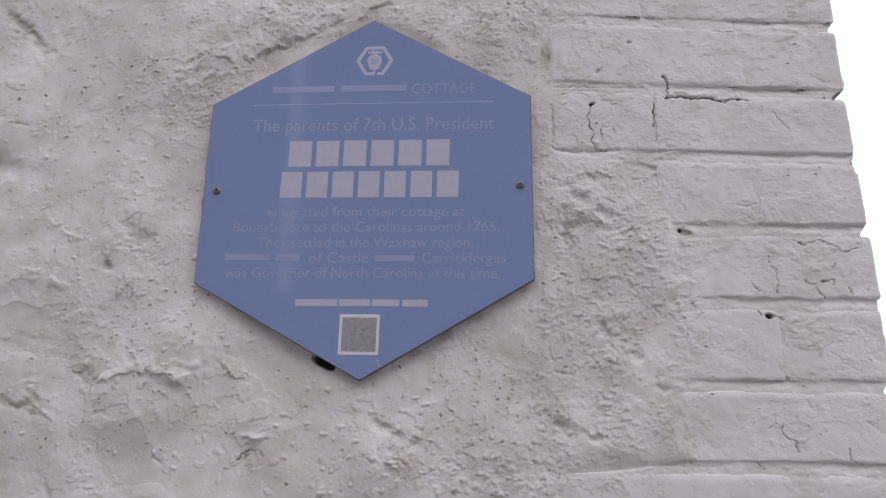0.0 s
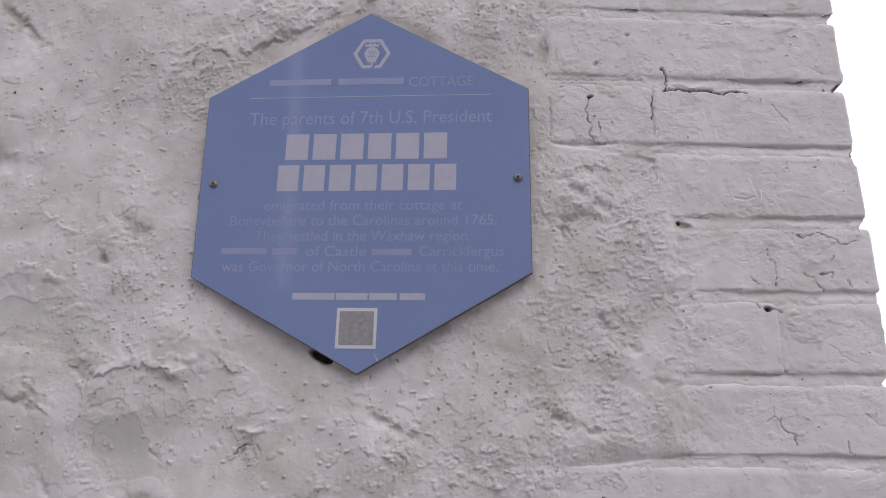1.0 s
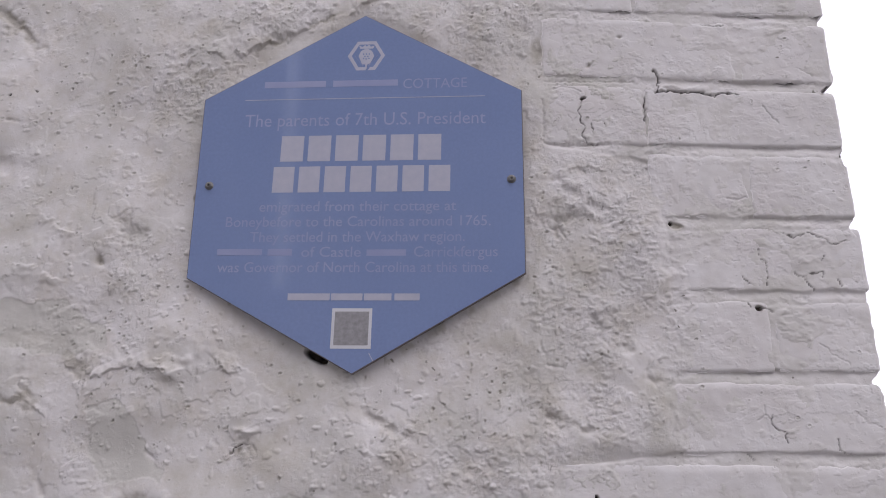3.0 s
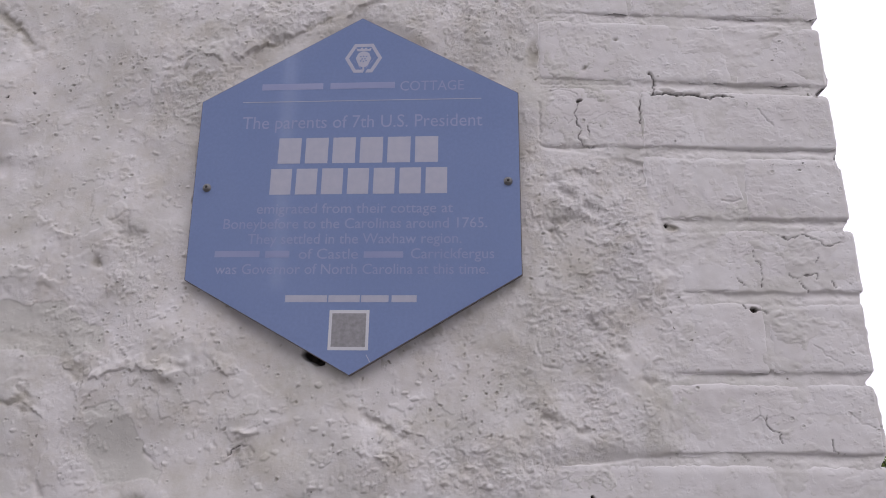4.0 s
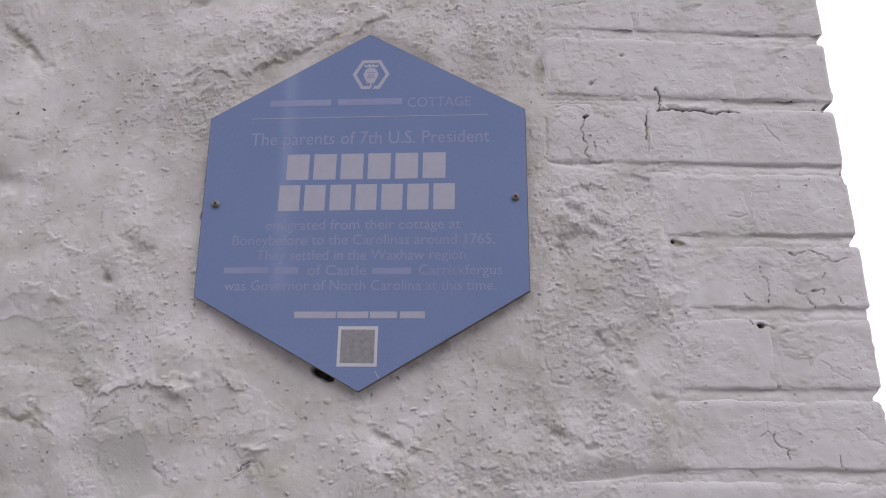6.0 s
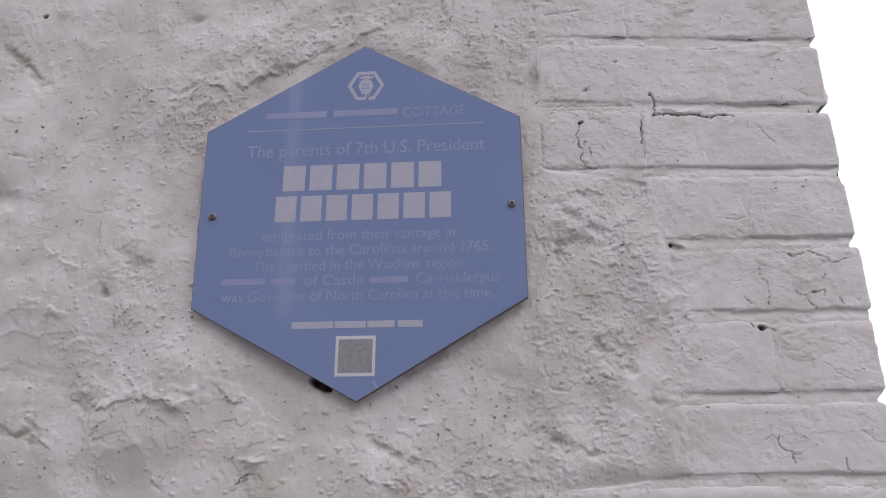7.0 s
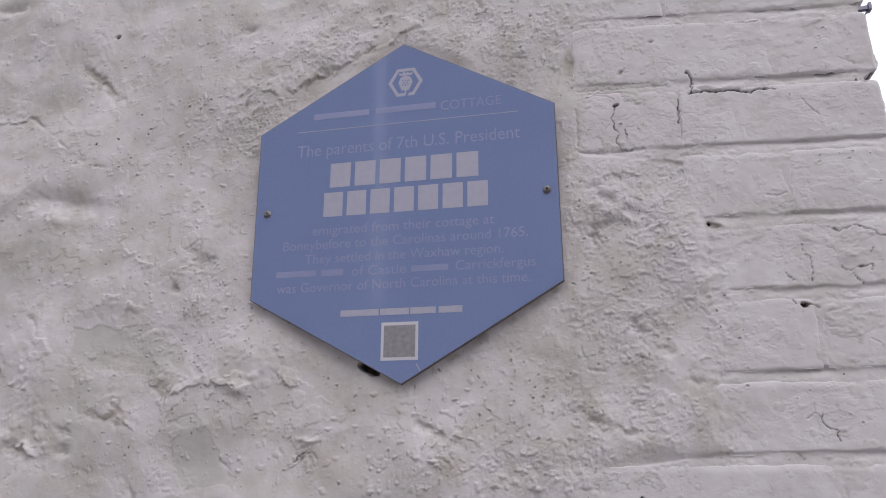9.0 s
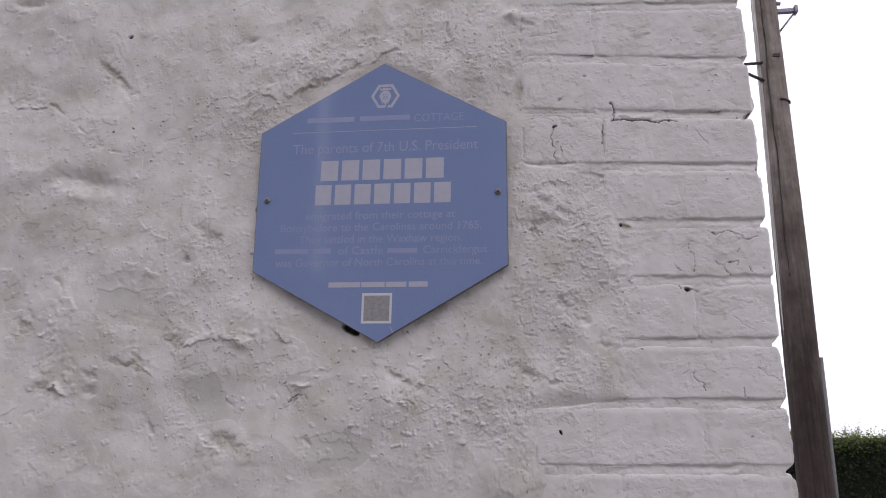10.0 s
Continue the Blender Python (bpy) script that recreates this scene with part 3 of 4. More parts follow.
def crumbs(x, z, density, tall):
    """Angular grains of coat that stand proud, thicker where the coat breaks up."""
    wx, wz = x + 0.0016 * grain(x, z, 0.006, 201), z + 0.0016 * grain(x, z, 0.006, 203)
    h = np.zeros(x.shape)
    for size, amp, seed in ((0.0090, 0.9, 5), (0.0056, 0.8, 6), (0.0040, 0.6, 8)):
        d, one, two = cells(wx, wz, size, seed)
        r = 0.26 + 0.34 * two
        dome = np.sqrt(np.clip(1 - (d / r) ** 2, 0, 1))
        h += np.where(one < density * 0.62, amp * tall * (0.45 + 0.55 * two) * np.minimum(1.5 * dome, 1.0) * (0.8 + 0.4 * grain(x, z, 0.005, 221)), 0.0)
    return h


def blisters(x, z, density):
    """Burst blisters: a small pit with a raised rim. Height and the shade painted inside."""
    wx, wz = x + 0.0008 * grain(x, z, 0.004, 211), z + 0.0008 * grain(x, z, 0.004, 213)
    h, inner_shade = np.zeros(x.shape), np.zeros(x.shape)
    for size, seed in ((0.0120, 11), (0.0078, 12)):
        d, one, two = cells(wx, wz, size, seed)
        d = d * size / (0.0007 + 0.0011 * two ** 2)
        on = one < 0.5 * density
        h += np.where(on, -0.0013 * (1 - ease(d, 0.5, 1.1)) + 0.0004 * np.exp(-((d - 1.5) / 0.45) ** 2), 0.0)
        # a dark centre painted as the shade of each pit
        inner_shade = np.maximum(inner_shade, np.where(on & (two > 0.25), (0.25 + 0.5 * two) * (1 - ease(d, 0.6, 1.15)), 0.0))
    return h, inner_shade


def flakes(x, z, size, rise, seed, stretch=1.0):
    """Layers of paint with broken edges: thin terraces, only here and there."""
    f = layered(x, z * stretch, size, 5, seed, 0.56) * 1.7
    step = np.floor(f) + ease(f - np.floor(f), 0.0, 0.07)
    return rise * ease(layered(x, z, 0.07, 2, seed + 50), 0.0, 0.35) * step


def relief(x, z):
    h = 0.0062 * layered(x, z, 0.24, 2, 1) + 0.0034 * layered(x, z, 0.11, 2, 4, 0.5) + 0.0012 * layered(x, z, 0.05, 2, 8, 0.5)
    # trowel folds
    fold = 1 - np.abs(layered(x, z, 0.15, 2, 15, 0.4))
    h += 0.0018 * np.clip(fold, 0, 1) ** 3
    h += flakes(x, z, 0.075, 0.0007, 12) + flakes(x, z, 0.040, 0.00028, 17, 1.4)
    rough = roughness(x, z)
    h += rough * (0.0005 * layered(x, z, 0.022, 3, 20, 0.6) + 0.0002 * grain(x, z, 0.0060, 27))
    return h + crumbs(x, z, 0.010 + 0.85 * rough, 0.00098)


XS = np.concatenate([np.linspace(-6.0, -0.68, 40)[:-1], np.arange(-0.68, -0.38, 0.0014), np.arange(-0.38, 0.315, 0.0010), np.arange(0.315, 0.4985, 0.0014)])
ZS = np.concatenate([np.linspace(0.0, 1.53, 40)[:-1], np.arange(1.53, 1.61, 0.0013), np.arange(1.61, 2.19, 0.0010), np.arange(2.19, 2.36, 0.0014), np.linspace(2.37, 3.0, 20)])
GX, GZ = np.meshgrid(XS, ZS)
body_h = relief(GX, GZ)
mark_h, recess_shade, stain_shade = marks(GX, GZ)
limit = rendered_to(GZ) + 0.010 * layered(GX, GZ, 0.03, 3, 41)
lap = ease(GX, limit - 0.004, limit + 0.016)
# mortar: struck back under the brick above, flush with the one below
bed, fall = np.full(GX.shape, 9.0), np.full(GX.shape, 9.0)
for k in range(len(JOINTS)):
    t = GZ - joint_z(k, GX) + 0.0022 * layered(GX, GZ, 0.028, 3, 61, 0.6)
    fall = np.where(abs(t) < bed, t, fall)
    bed = np.minimum(bed, abs(t))
sunk = (0.15 + 0.85 * ease(layered(GX, GZ, 0.07, 2, 137), -0.45, 0.35)) * (0.35 + 0.65 * ease(GX, 0.30, 0.42))
mortar_h = 0.0004 + 0.0008 * ease(bed, 0.0055, 0.0100) - 0.0026 * sunk * ease(fall, -0.003, 0.0062) * (1 - ease(fall, 0.0068, 0.0100)) + 0.0007 * layered(GX, GZ, 0.022, 3, 51) + flakes(GX, GZ, 0.03, 0.0006, 57, 1.5)
bare_to = int(np.searchsorted(XS, 0.17))
mortar_h[:, bare_to:] += crumbs(GX[:, bare_to:], GZ[:, bare_to:], 0.16 + 0.4 * (1 - ease(GX[:, bare_to:], 0.30, 0.35)), 0.0008)
# blisters and chips of paint, strewn in drifts
_strew = np.random.RandomState(23)


def strew(count, drifts, r0, r1, lift, soft=0.35):
    for _ in range(count):
        cx, cz, rx, rz = drifts[_strew.randint(len(drifts))]
        x, z = _strew.normal(cx, rx), _strew.normal(cz, rz)
        r = r0 + (r1 - r0) * _strew.rand() ** 2.2
        tilt = _strew.uniform(0.6, 1.6)
        i, j = int(np.searchsorted(ZS, z)), int(np.searchsorted(XS, x))
        if not (5 < i < len(ZS) - 30 and 5 < j < len(XS) - 90) or x > 0.31:
            continue
        n = int(r * 2.2 / 0.0010) + 1
        box = np.s_[i - n:i + n + 1, j - n:j + n + 1]
        if GX[box].size == 0:
            continue
        # a flake has straight broken sides
        sides = 4 + _strew.randint(3)
        turns = (np.arange(sides) + _strew.uniform(-0.3, 0.3, sides)) * 2 * math.pi / sides + _strew.uniform(0, 6.3)
        d = np.maximum.reduce([((GX[box] - x) * tilt * math.cos(a) + (GZ[box] - z) / tilt * math.sin(a)) / (r * w) for a, w in zip(turns, _strew.uniform(0.6, 1.2, sides))])
        body_h[box] += lift * (0.6 + 0.8 * _strew.rand()) * (1 - ease(d + 0.25 * grain(GX[box], GZ[box], 0.004, 181), soft, 1.1))


pit_h, pit_shade = blisters(GX, GZ, pitting(GX, GZ) * (1 - 0.85 * spot(GX, GZ, -0.222, 1.685, 0.04, 0.05)))
body_h += pit_h
# chips of paint that curl off
strew(240, [(0.245, 1.90, 0.035, 0.06), (0.245, 1.80, 0.035, 0.06), (0.23, 1.85, 0.03, 0.1)], 0.0013, 0.0040, 0.0008, 0.8)
strew(220, [(0.13, 1.665, 0.09, 0.03), (0.05, 1.68, 0.08, 0.04)], 0.0013, 0.0038, 0.0011, 0.8)
strew(240, [(-0.2, 2.07, 0.05, 0.035), (0.12, 2.16, 0.06, 0.05), (-0.05, 2.17, 0.08, 0.03)], 0.0013, 0.0040, 0.0008, 0.8)
strew(240, [(-0.22, 1.83, 0.05, 0.07), (-0.35, 1.75, 0.15, 0.1), (-0.35, 2.0, 0.15, 0.15)], 0.0013, 0.0036, 0.0010, 0.8)
thin = spot(GX, GZ, 0.255, 1.668, 0.065, 0.012)
height = (body_h * (1 - 0.7 * thin) + 0.002 - 0.0045 * thin) * (1 - lap) + mortar_h * lap + mark_h * np.where(GX > 0.31, 0.6, 1.0)
stain_shade = np.maximum(stain_shade, pit_shade * (lap < 0.5))
rough_mask = np.clip(roughness(GX, GZ) * 1.1, 0, 1) * (1 - 0.7 * lap)
# bare grey patches where the paint has come away
_wx, _wz = GX + 0.005 * layered(GX, GZ, 0.03, 4, 61, 0.6), GZ + 0.005 * layered(GX, GZ, 0.03, 4, 67, 0.6)
bare = inside(_wx, _wz, [(-0.266, 1.725), (-0.232, 1.731), (-0.206, 1.690), (-0.182, 1.662), (-0.184, 1.652), (-0.200, 1.655), (-0.232, 1.646), (-0.248, 1.660), (-0.263, 1.682)])
bare |= inside(_wx, _wz, [(-0.093, 1.634), (-0.065, 1.638), (-0.032, 1.638), (-0.004, 1.630), (-0.011, 1.611), (-0.032, 1.585), (-0.086, 1.580)])
bare |= inside(_wx, _wz, [(-0.40, 1.835), (-0.30, 1.826), (-0.262, 1.806), (-0.254, 1.784), (-0.285, 1.772), (-0.33, 1.778), (-0.40, 1.79)])
height -= 0.0005 * bare
bare = bare.astype(float)
bare[1:-1, 1:-1] = (bare[1:-1, 1:-1] + bare[:-2, 1:-1] + bare[2:, 1:-1] + bare[1:-1, :-2] + bare[1:-1, 2:]) / 5
# the coat is pressed flat where the plaque hangs
_hex = np.maximum.reduce([abs((GX - PX) * math.cos(a) + (GZ - PZ) * math.sin(a)) for a in (0.0, math.pi / 3, -math.pi / 3)])
rim = _hex - SIDE * 0.866
stain_shade = np.maximum(stain_shade, 0.75 * ease(layered(GX, GZ, 0.018, 3, 161), -0.2, 0.5) * (1 - ease(rim, 0.002, 0.008)) * (GX > 0.03) * (GZ < 1.86))
under = 1 - ease(_hex, SIDE * 0.866 - 0.004, SIDE * 0.866 + 0.018)
height = np.where(under > 0, np.minimum(height, 0.004 * under + height * (1 - under)), height)
# the face turns back at the corner
# ragged at the joints
corner_x = np.full(GX.shape, 0.4965)
for z, bite in ((2.2075, 0.004), (2.1245, 0.004), (2.0435, 0.0115), (1.893, 0.006), (1.818, 0.0015), (1.7425, 0.0085), (1.6685, 0.009), (1.594, 0.011)):
    corner_x -= bite * np.exp(-((GZ - z) / 0.0065) ** 2)
corner_x += 0.0012 * layered(GZ, GX * 0, 0.012, 3, 171)
turned = np.where(GX > 0.47, 0.47 + (GX - 0.47) * (corner_x - 0.47) / (XS[-1] - 0.47), GX)
back = -height
back[:, -1] = 0.10

wall = tagged(part("wall_front", block(-6.0, 0.48, 0.03, 0.45, 0.0, 3.0), HARL), "thick old cottage wall, rough rendered and painted off-white", "wall", kind="structure")
sheet("render_coat", turned, back, GZ, PAINT, {"recess_shade": recess_shade, "stain_shade": stain_shade, "bare": bare, "rough": rough_mask, "coat": 1 - lap}, wall, "lumpy off-white painted lime render, flaking and pitted")


def brick(x0, x1, k, seed, fine):
    """One painted brick between two bed joints, with worn, rounded edges."""
    depth = 0.10
    step = 0.00075 if fine else 0.02
    corner = x1 > 0.45
    a, b = x0 + 0.0016, x1 + (0.0 if corner else -0.0016)
    n = max(int((b - a) / step), 4)
    m = max(int(0.068 / step), 4)
    u = np.concatenate([[0.0, 0.0], np.linspace(0, 1, n), [1.0, 1.0]])
    v = np.concatenate([[0.0, 0.0], np.linspace(0, 1, m), [1.0, 1.0]])
    U, V = np.meshgrid(u, v)
    X = a + (b - a) * U
    low, high = joint_z(k + 1, X) + 0.0066, joint_z(k, X) - 0.0026
    Z = low + (high - low) * V
    # worn outline
    X = X + (0.0026 * layered(Z + seed, X * 0 + seed, 0.03, 4, 71, 0.6)) * ease(abs(U - 0.5), 0.38, 0.5)
    Z = Z + (0.0027 * layered(X + seed, Z * 0 + seed * 0.7, 0.05, 5, 75, 0.65)) * ease(abs(V - 0.5), 0.30, 0.5)
    if corner:
        bite = np.clip(1 - np.minimum(V, 1 - V) * 0.068 / (0.0070 + 0.005 * abs(math.sin(seed * 7.7))), 0, 1)
        X = X - 0.0080 * (1 - np.sqrt(np.clip(1 - bite ** 2, 0, 1))) * ease(U, 0.88, 1.0)
    ends = np.clip(np.minimum(X - a, b - X), 0, None)

    def rounded(d, r):
        return 1 - np.sqrt(np.clip(1 - np.clip(1 - d / r, 0, 1) ** 2, 0, 1))
    under, over = np.clip(Z - low, 0, None), np.clip(high - Z, 0, None)
    H = 0.0015 + 0.0003 * math.sin(seed * 3.1) - 0.0070 * (0.55 + 0.45 * ease(X, 0.31, 0.41)) * (0.4 + 0.6 * ease(layered(X, Z * 0.3, 0.035, 3, 155), -0.35, 0.3)) * rounded(under, 0.0040 + 0.0026 * grain(X, Z, 0.02, 151)) - 0.0030 * rounded(over, 0.0085)
    H = H - 0.0022 * (0.2 + 0.8 * ease(layered(X * 0.3, Z, 0.03, 2, 159), -0.4, 0.3)) * rounded(ends, 0.006 + 0.003 * grain(X, Z, 0.02, 153))
    if corner:
        H = H - 0.006 * rounded(np.clip(b - X, 0, None), 0.004)
    H = H + 0.0013 * layered(X, Z, 0.07, 2, 81) + 0.0004 * layered(X, Z, 0.02, 2, 85)
    H = H + flakes(X, Z, 0.045, 0.00034, 91, 1.6) + flakes(X, Z, 0.026, 0.00016, 96, 2.2)
    broken = 0.75 * (1 - ease(X, 0.298, 0.335)) * (x0 > 0.25) + 0.16 * (1 - ease(np.minimum(under, over), 0.004, 0.014)) + 0.18 * ease(layered(X, Z, 0.05, 2, 149), 0.25, 0.6) + 0.008
    H = H + crumbs(X, Z, broken, 0.0005)
    ph, pits = blisters(X, Z, 0.02 + 0.16 * ease(layered(X, Z, 0.06, 2, 157), 0.0, 0.5))
    H = H + ph
    masks = {}
    if fine:
        mh, inner_shade, brown = marks(X, Z)
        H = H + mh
        masks = {"recess_shade": inner_shade, "stain_shade": np.maximum(brown, pits), "rough": 0.25 * broken}
    Y = -H
    Y[0, :] = Y[-1, :] = depth
    Y[:, 0] = Y[:, -1] = depth
    ob = sheet("brick", X, Y, Z, BRICK_PAINT, masks, wall)
    return ob


# courses between bed joints, from the top of those that the render leaves bare
SPLITS = {2.220: (0.196, 0.298, 0.5005), 2.137: (0.194, 0.401, 0.4995), 2.055: (0.196, 0.301, 0.4985), 1.979: (0.298, 0.397, 0.499), 1.900: (0.305, 0.5000),
          1.8245: (0.302, 0.403, 0.4975), 1.746: (0.302, 0.495), 1.672: (0.196, 0.399, 0.496), 1.595: (0.190, 0.30, 0.493)}
for k in range(len(JOINTS) - 1):
    z = JOINTS[k][0]
    cuts = SPLITS.get(z, (0.194, 0.40, 0.497) if k % 2 else (0.194, 0.298, 0.497))
    fine = 1.59 < z < 2.38
    for i in range(len(cuts) - 1):
        brick(cuts[i], cuts[i + 1], k, 1.7 * k + 0.61 * i, fine)


# ---- plaque ----
plaque = tagged(new("wall_plaque"), "faded blue hexagonal enamel plaque with white lettering, screwed to the wall", "plaque")
plaque.location = (PX, FRONT, PZ)
# the panel was cut by eye and is not quite regular
hexagon = [(0.001, 0.2010), (-0.1744, 0.1022), (-0.1740, -0.1000), (0.0, -0.1984), (0.1704, -0.1004), (0.1722, 0.1010)]
panel = part("panel", prism(hexagon, 0.0, 0.005, 0.0009), ENAMEL, plaque)
panel.data.materials.append(EDGE)
for p in panel.data.polygons:
    if abs(p.normal.y) < 0.97:
        p.material_index = 1

LEAN_TEXT = -0.9


def settle(ob):
    """Turn a piece of print about the plaque's centre by the slight lean of the print."""
    m = Matrix.Rotation(radians(-LEAN_TEXT), 4, "Y")
    ob.data.transform(m)
    return ob


def bar(name, x0, x1, z0, z1, mat, label="", y=-0.00015):
    return settle(part(name, block(x0, x1, y, 0.0002, z0, z1), mat, plaque, label))


def lettering(body, x0, x1, base, cap, mat, weight=0.0):
    """A line of print from x0 to x1 on a base line, its capitals cap high."""
    def mesh_of(text):
        cu = bpy.data.curves.new("lettering", "FONT")
        cu.body, cu.size, cu.offset = text, 1.0, weight
        cu.resolution_u = 3
        ob = new("lettering", cu)
        bpy.context.view_layer.update()
        me = bpy.data.meshes.new_from_object(ob.evaluated_get(bpy.context.evaluated_depsgraph_get()))
        bpy.data.objects.remove(ob)
        bpy.data.curves.remove(cu)
        return me
    ref = mesh_of("H")
    tall = max(v.co.y for v in ref.vertices)
    bpy.data.meshes.remove(ref)
    me = mesh_of(body)
    lo, hi = min(v.co.x for v in me.vertices), max(v.co.x for v in me.vertices)
    for v in me.vertices:
        v.co = Vector((x0 + (v.co.x - lo) * (x1 - x0) / (hi - lo), -0.00015, base + v.co.y * cap / tall))
    me.materials.append(mat)
    ob = new("lettering", me)
    ob.parent = plaque
    return settle(ob)


def zl(z):
    return z - PZ


# first line: two names as bars, then the word
for a, b in ((-0.110, -0.042), (-0.034, 0.037)):
    bar("name_bar", a, b, zl(2.062), zl(2.0695), FADED)
lettering("COTTAGE", 0.043, 0.112, zl(2.0585), 0.0115, FADED)
bar("ruled_line", -0.130, 0.131, zl(2.0472), zl(2.0480), PRINT)
lettering("The parents of 7th U.S. President", -0.128, 0.132, zl(2.0155), 0.0145, FADED)
# the large name in two rows, a bar for each letter
for x0, x1, z0, z1, n in ((-0.088, 0.088, 1.9745, 2.004, 6), (-0.094, 0.098, 1.9395, 1.9685, 7)):
    w = (x1 - x0) / n
    for i in range(n):
        bar("name_bar", x0 + i * w + 0.0025, x0 + (i + 1) * w - 0.0025, zl(z0), zl(z1), PRINT)
lettering("emigrated from their cottage at", -0.103, 0.102, zl(1.9185), 0.0108, FADED)
lettering("Boneybefore to the Carolinas around 1765.", -0.137, 0.137, zl(1.902), 0.0108, FADED)
lettering("They settled in the Waxhaw region.", -0.110, 0.111, zl(1.8855), 0.0108, FADED)
bar("name_bar", -0.143, -0.096, zl(1.8715), zl(1.878), FADED)
bar("name_bar", -0.090, -0.065, zl(1.871), zl(1.878), FADED)
lettering("of Castle", -0.055, 0.006, zl(1.8695), 0.0106, FADED)
bar("name_bar", 0.012, 0.052, zl(1.8705), zl(1.877), FADED)
lettering("Carrickfergus", 0.060, 0.144, zl(1.8695), 0.0106, FADED)
lettering("was Governor of North Carolina at this time.", -0.141, 0.138, zl(1.8535), 0.0106, FADED)
for a, b in ((-0.0655, -0.023), (-0.0215, 0.010), (0.0115, 0.039), (0.042, 0.067)):
    bar("name_bar", a, b, zl(1.8245), zl(1.8315), PRINT)

# emblem: a hexagonal ring, open at its foot, round a plain flower with a crown and two leaves
EX, EZ = 0.001, zl(2.0995)


def shape(name, outline, mat, label="", y=-0.00015):
    return settle(part(name, prism([(EX + a, EZ + b) for a, b in outline], y, 0.0002), mat, plaque, label))


def corner_of(rad, i):
    return rad * math.cos(radians(60 * i)), rad * math.sin(radians(60 * i))


for i in range(6):
    (ax, az), (bx, bz) = corner_of(0.0207, i), corner_of(0.0207, i + 1)
    (cx, cz), (dx, dz) = corner_of(0.0163, i + 1), corner_of(0.0163, i)
    if i == 4:
        shape("ring_side", [(ax, az), (-0.0002, az), (0.0018, cz), (dx, dz)], PRINT)
        shape("ring_side", [(0.0026, bz), (bx, bz), (cx, cz), (0.0046, cz)], PRINT)
    else:
        shape("ring_side", [(ax, az), (bx, bz), (cx, cz), (dx, dz)], PRINT)
shape("flower", [(0.0082 * math.cos(a) * (1 + 0.05 * math.cos(8 * a)), -0.0002 + 0.0086 * math.sin(a) - (0.0022 if math.sin(a) < -0.8 else 0.0)) for a in [math.tau * i / 32 for i in range(32)]], PRINT)
for a, b in ((-0.0032, 0.002), (0.0, 0.002), (0.0032, 0.002), (-0.0016, -0.001), (0.0016, -0.001), (0.0, -0.004), (-0.0030, -0.0034), (0.0030, -0.0034)):
    shape("flower_dot", [(a + 0.0009 * math.cos(math.tau * i / 8), b + 0.0009 * math.sin(math.tau * i / 8)) for i in range(8)], ENAMEL, y=-0.0003)
shape("crown", [(-0.0072, 0.0088), (0.0072, 0.0088), (0.0086, 0.0126), (0.0045, 0.0112), (0.0022, 0.0136), (0.0, 0.0114), (-0.0022, 0.0136), (-0.0045, 0.0112), (-0.0086, 0.0126)], PRINT)
for side in (-1, 1):
    leaf_line = [(side * (0.0136 - 0.0105 * t), 0.0020 - 0.0150 * t) for t in (0.0, 0.35, 0.7, 1.0)]
    back_line = [(side * (0.0112 - 0.0084 * t), -0.0030 - 0.0085 * t) for t in (1.0, 0.6, 0.25)]
    outline = leaf_line + back_line
    shape("leaf", outline if side < 0 else outline[::-1], FADED)
shape("stem", [(-0.0006, -0.0141), (0.0014, -0.0141), (0.0010, -0.0085), (-0.0006, -0.0085)], PRINT, y=-0.0003)

sticker = bar("sticker", -0.0195, 0.0205, zl(1.7765), zl(1.8165), LABEL, "small square off-white sticker")
settle(part("sticker_field", block(-0.0165, 0.0175, -0.0003, -0.0001, zl(1.7798), zl(1.8132)), LABEL_GREY, sticker))
settle(part("scratch", prism([(0.0185, zl(1.7725)), (0.0192, zl(1.7725)), (0.0235, zl(1.7648)), (0.0227, zl(1.7648))], -0.00015, 0.0002), PRINT, plaque, "pale scratch in the enamel"))


def screw(x, z):
    """A domed screw head with a washer and a socket."""
    bm = bmesh.new()
    prof = ((0.0046, 0.0), (0.0046, -0.0005), (0.0038, -0.0007), (0.0036, -0.0018), (0.0030, -0.0027), (0.0019, -0.0031), (0.0015, -0.0031), (0.0013, -0.0016))
    sides = 20
    rings = [[bm.verts.new((x + r * math.cos(math.tau * i / sides), y, z + r * math.sin(math.tau * i / sides))) for i in range(sides)] for r, y in prof]
    for a, b in zip(rings, rings[1:]):
        for i in range(sides):
            bm.faces.new((a[i], b[i], b[(i + 1) % sides], a[(i + 1) % sides])).smooth = True
    bm.faces.new(rings[-1])
    bmesh.ops.recalc_face_normals(bm, faces=bm.faces[:])
    ob = part("screw", bm, STEEL, plaque, "dull steel security screw")
    part("socket", tube([(x, -0.0022, z), (x, -0.0016, z)], [0.0014, 0.0014], 6), DARK, ob)
    return ob


screw(-0.1595, zl(1.9505))
screw(0.1585, zl(1.9495))

# ---- pole, hedge, ground, street ----
ground = bmesh.new()
ground_v = [ground.verts.new((x, y, 0.0)) for x, y in ((-400, -400), (400, -400), (400, 400), (-400, 400))]
ground.faces.new(ground_v)
tagged(part("ground", ground, GROUND), "plain unseen ground round the cottage, pale to bounce light", "ground", kind="structure")
tagged(part("wall_side", block(0.05, 0.48, 0.45, 4.2, 0.0, 3.0), HARL), "plain side wall of the cottage", "wall", kind="structure")


def pole_x(z):
    return 2.226 + 0.0221 * z


pole = tagged(new("utility_pole"), "weathered grey-brown wooden utility pole with metal brackets", "utility pole")
pole.location = (2.226, 5.0, 0.0)
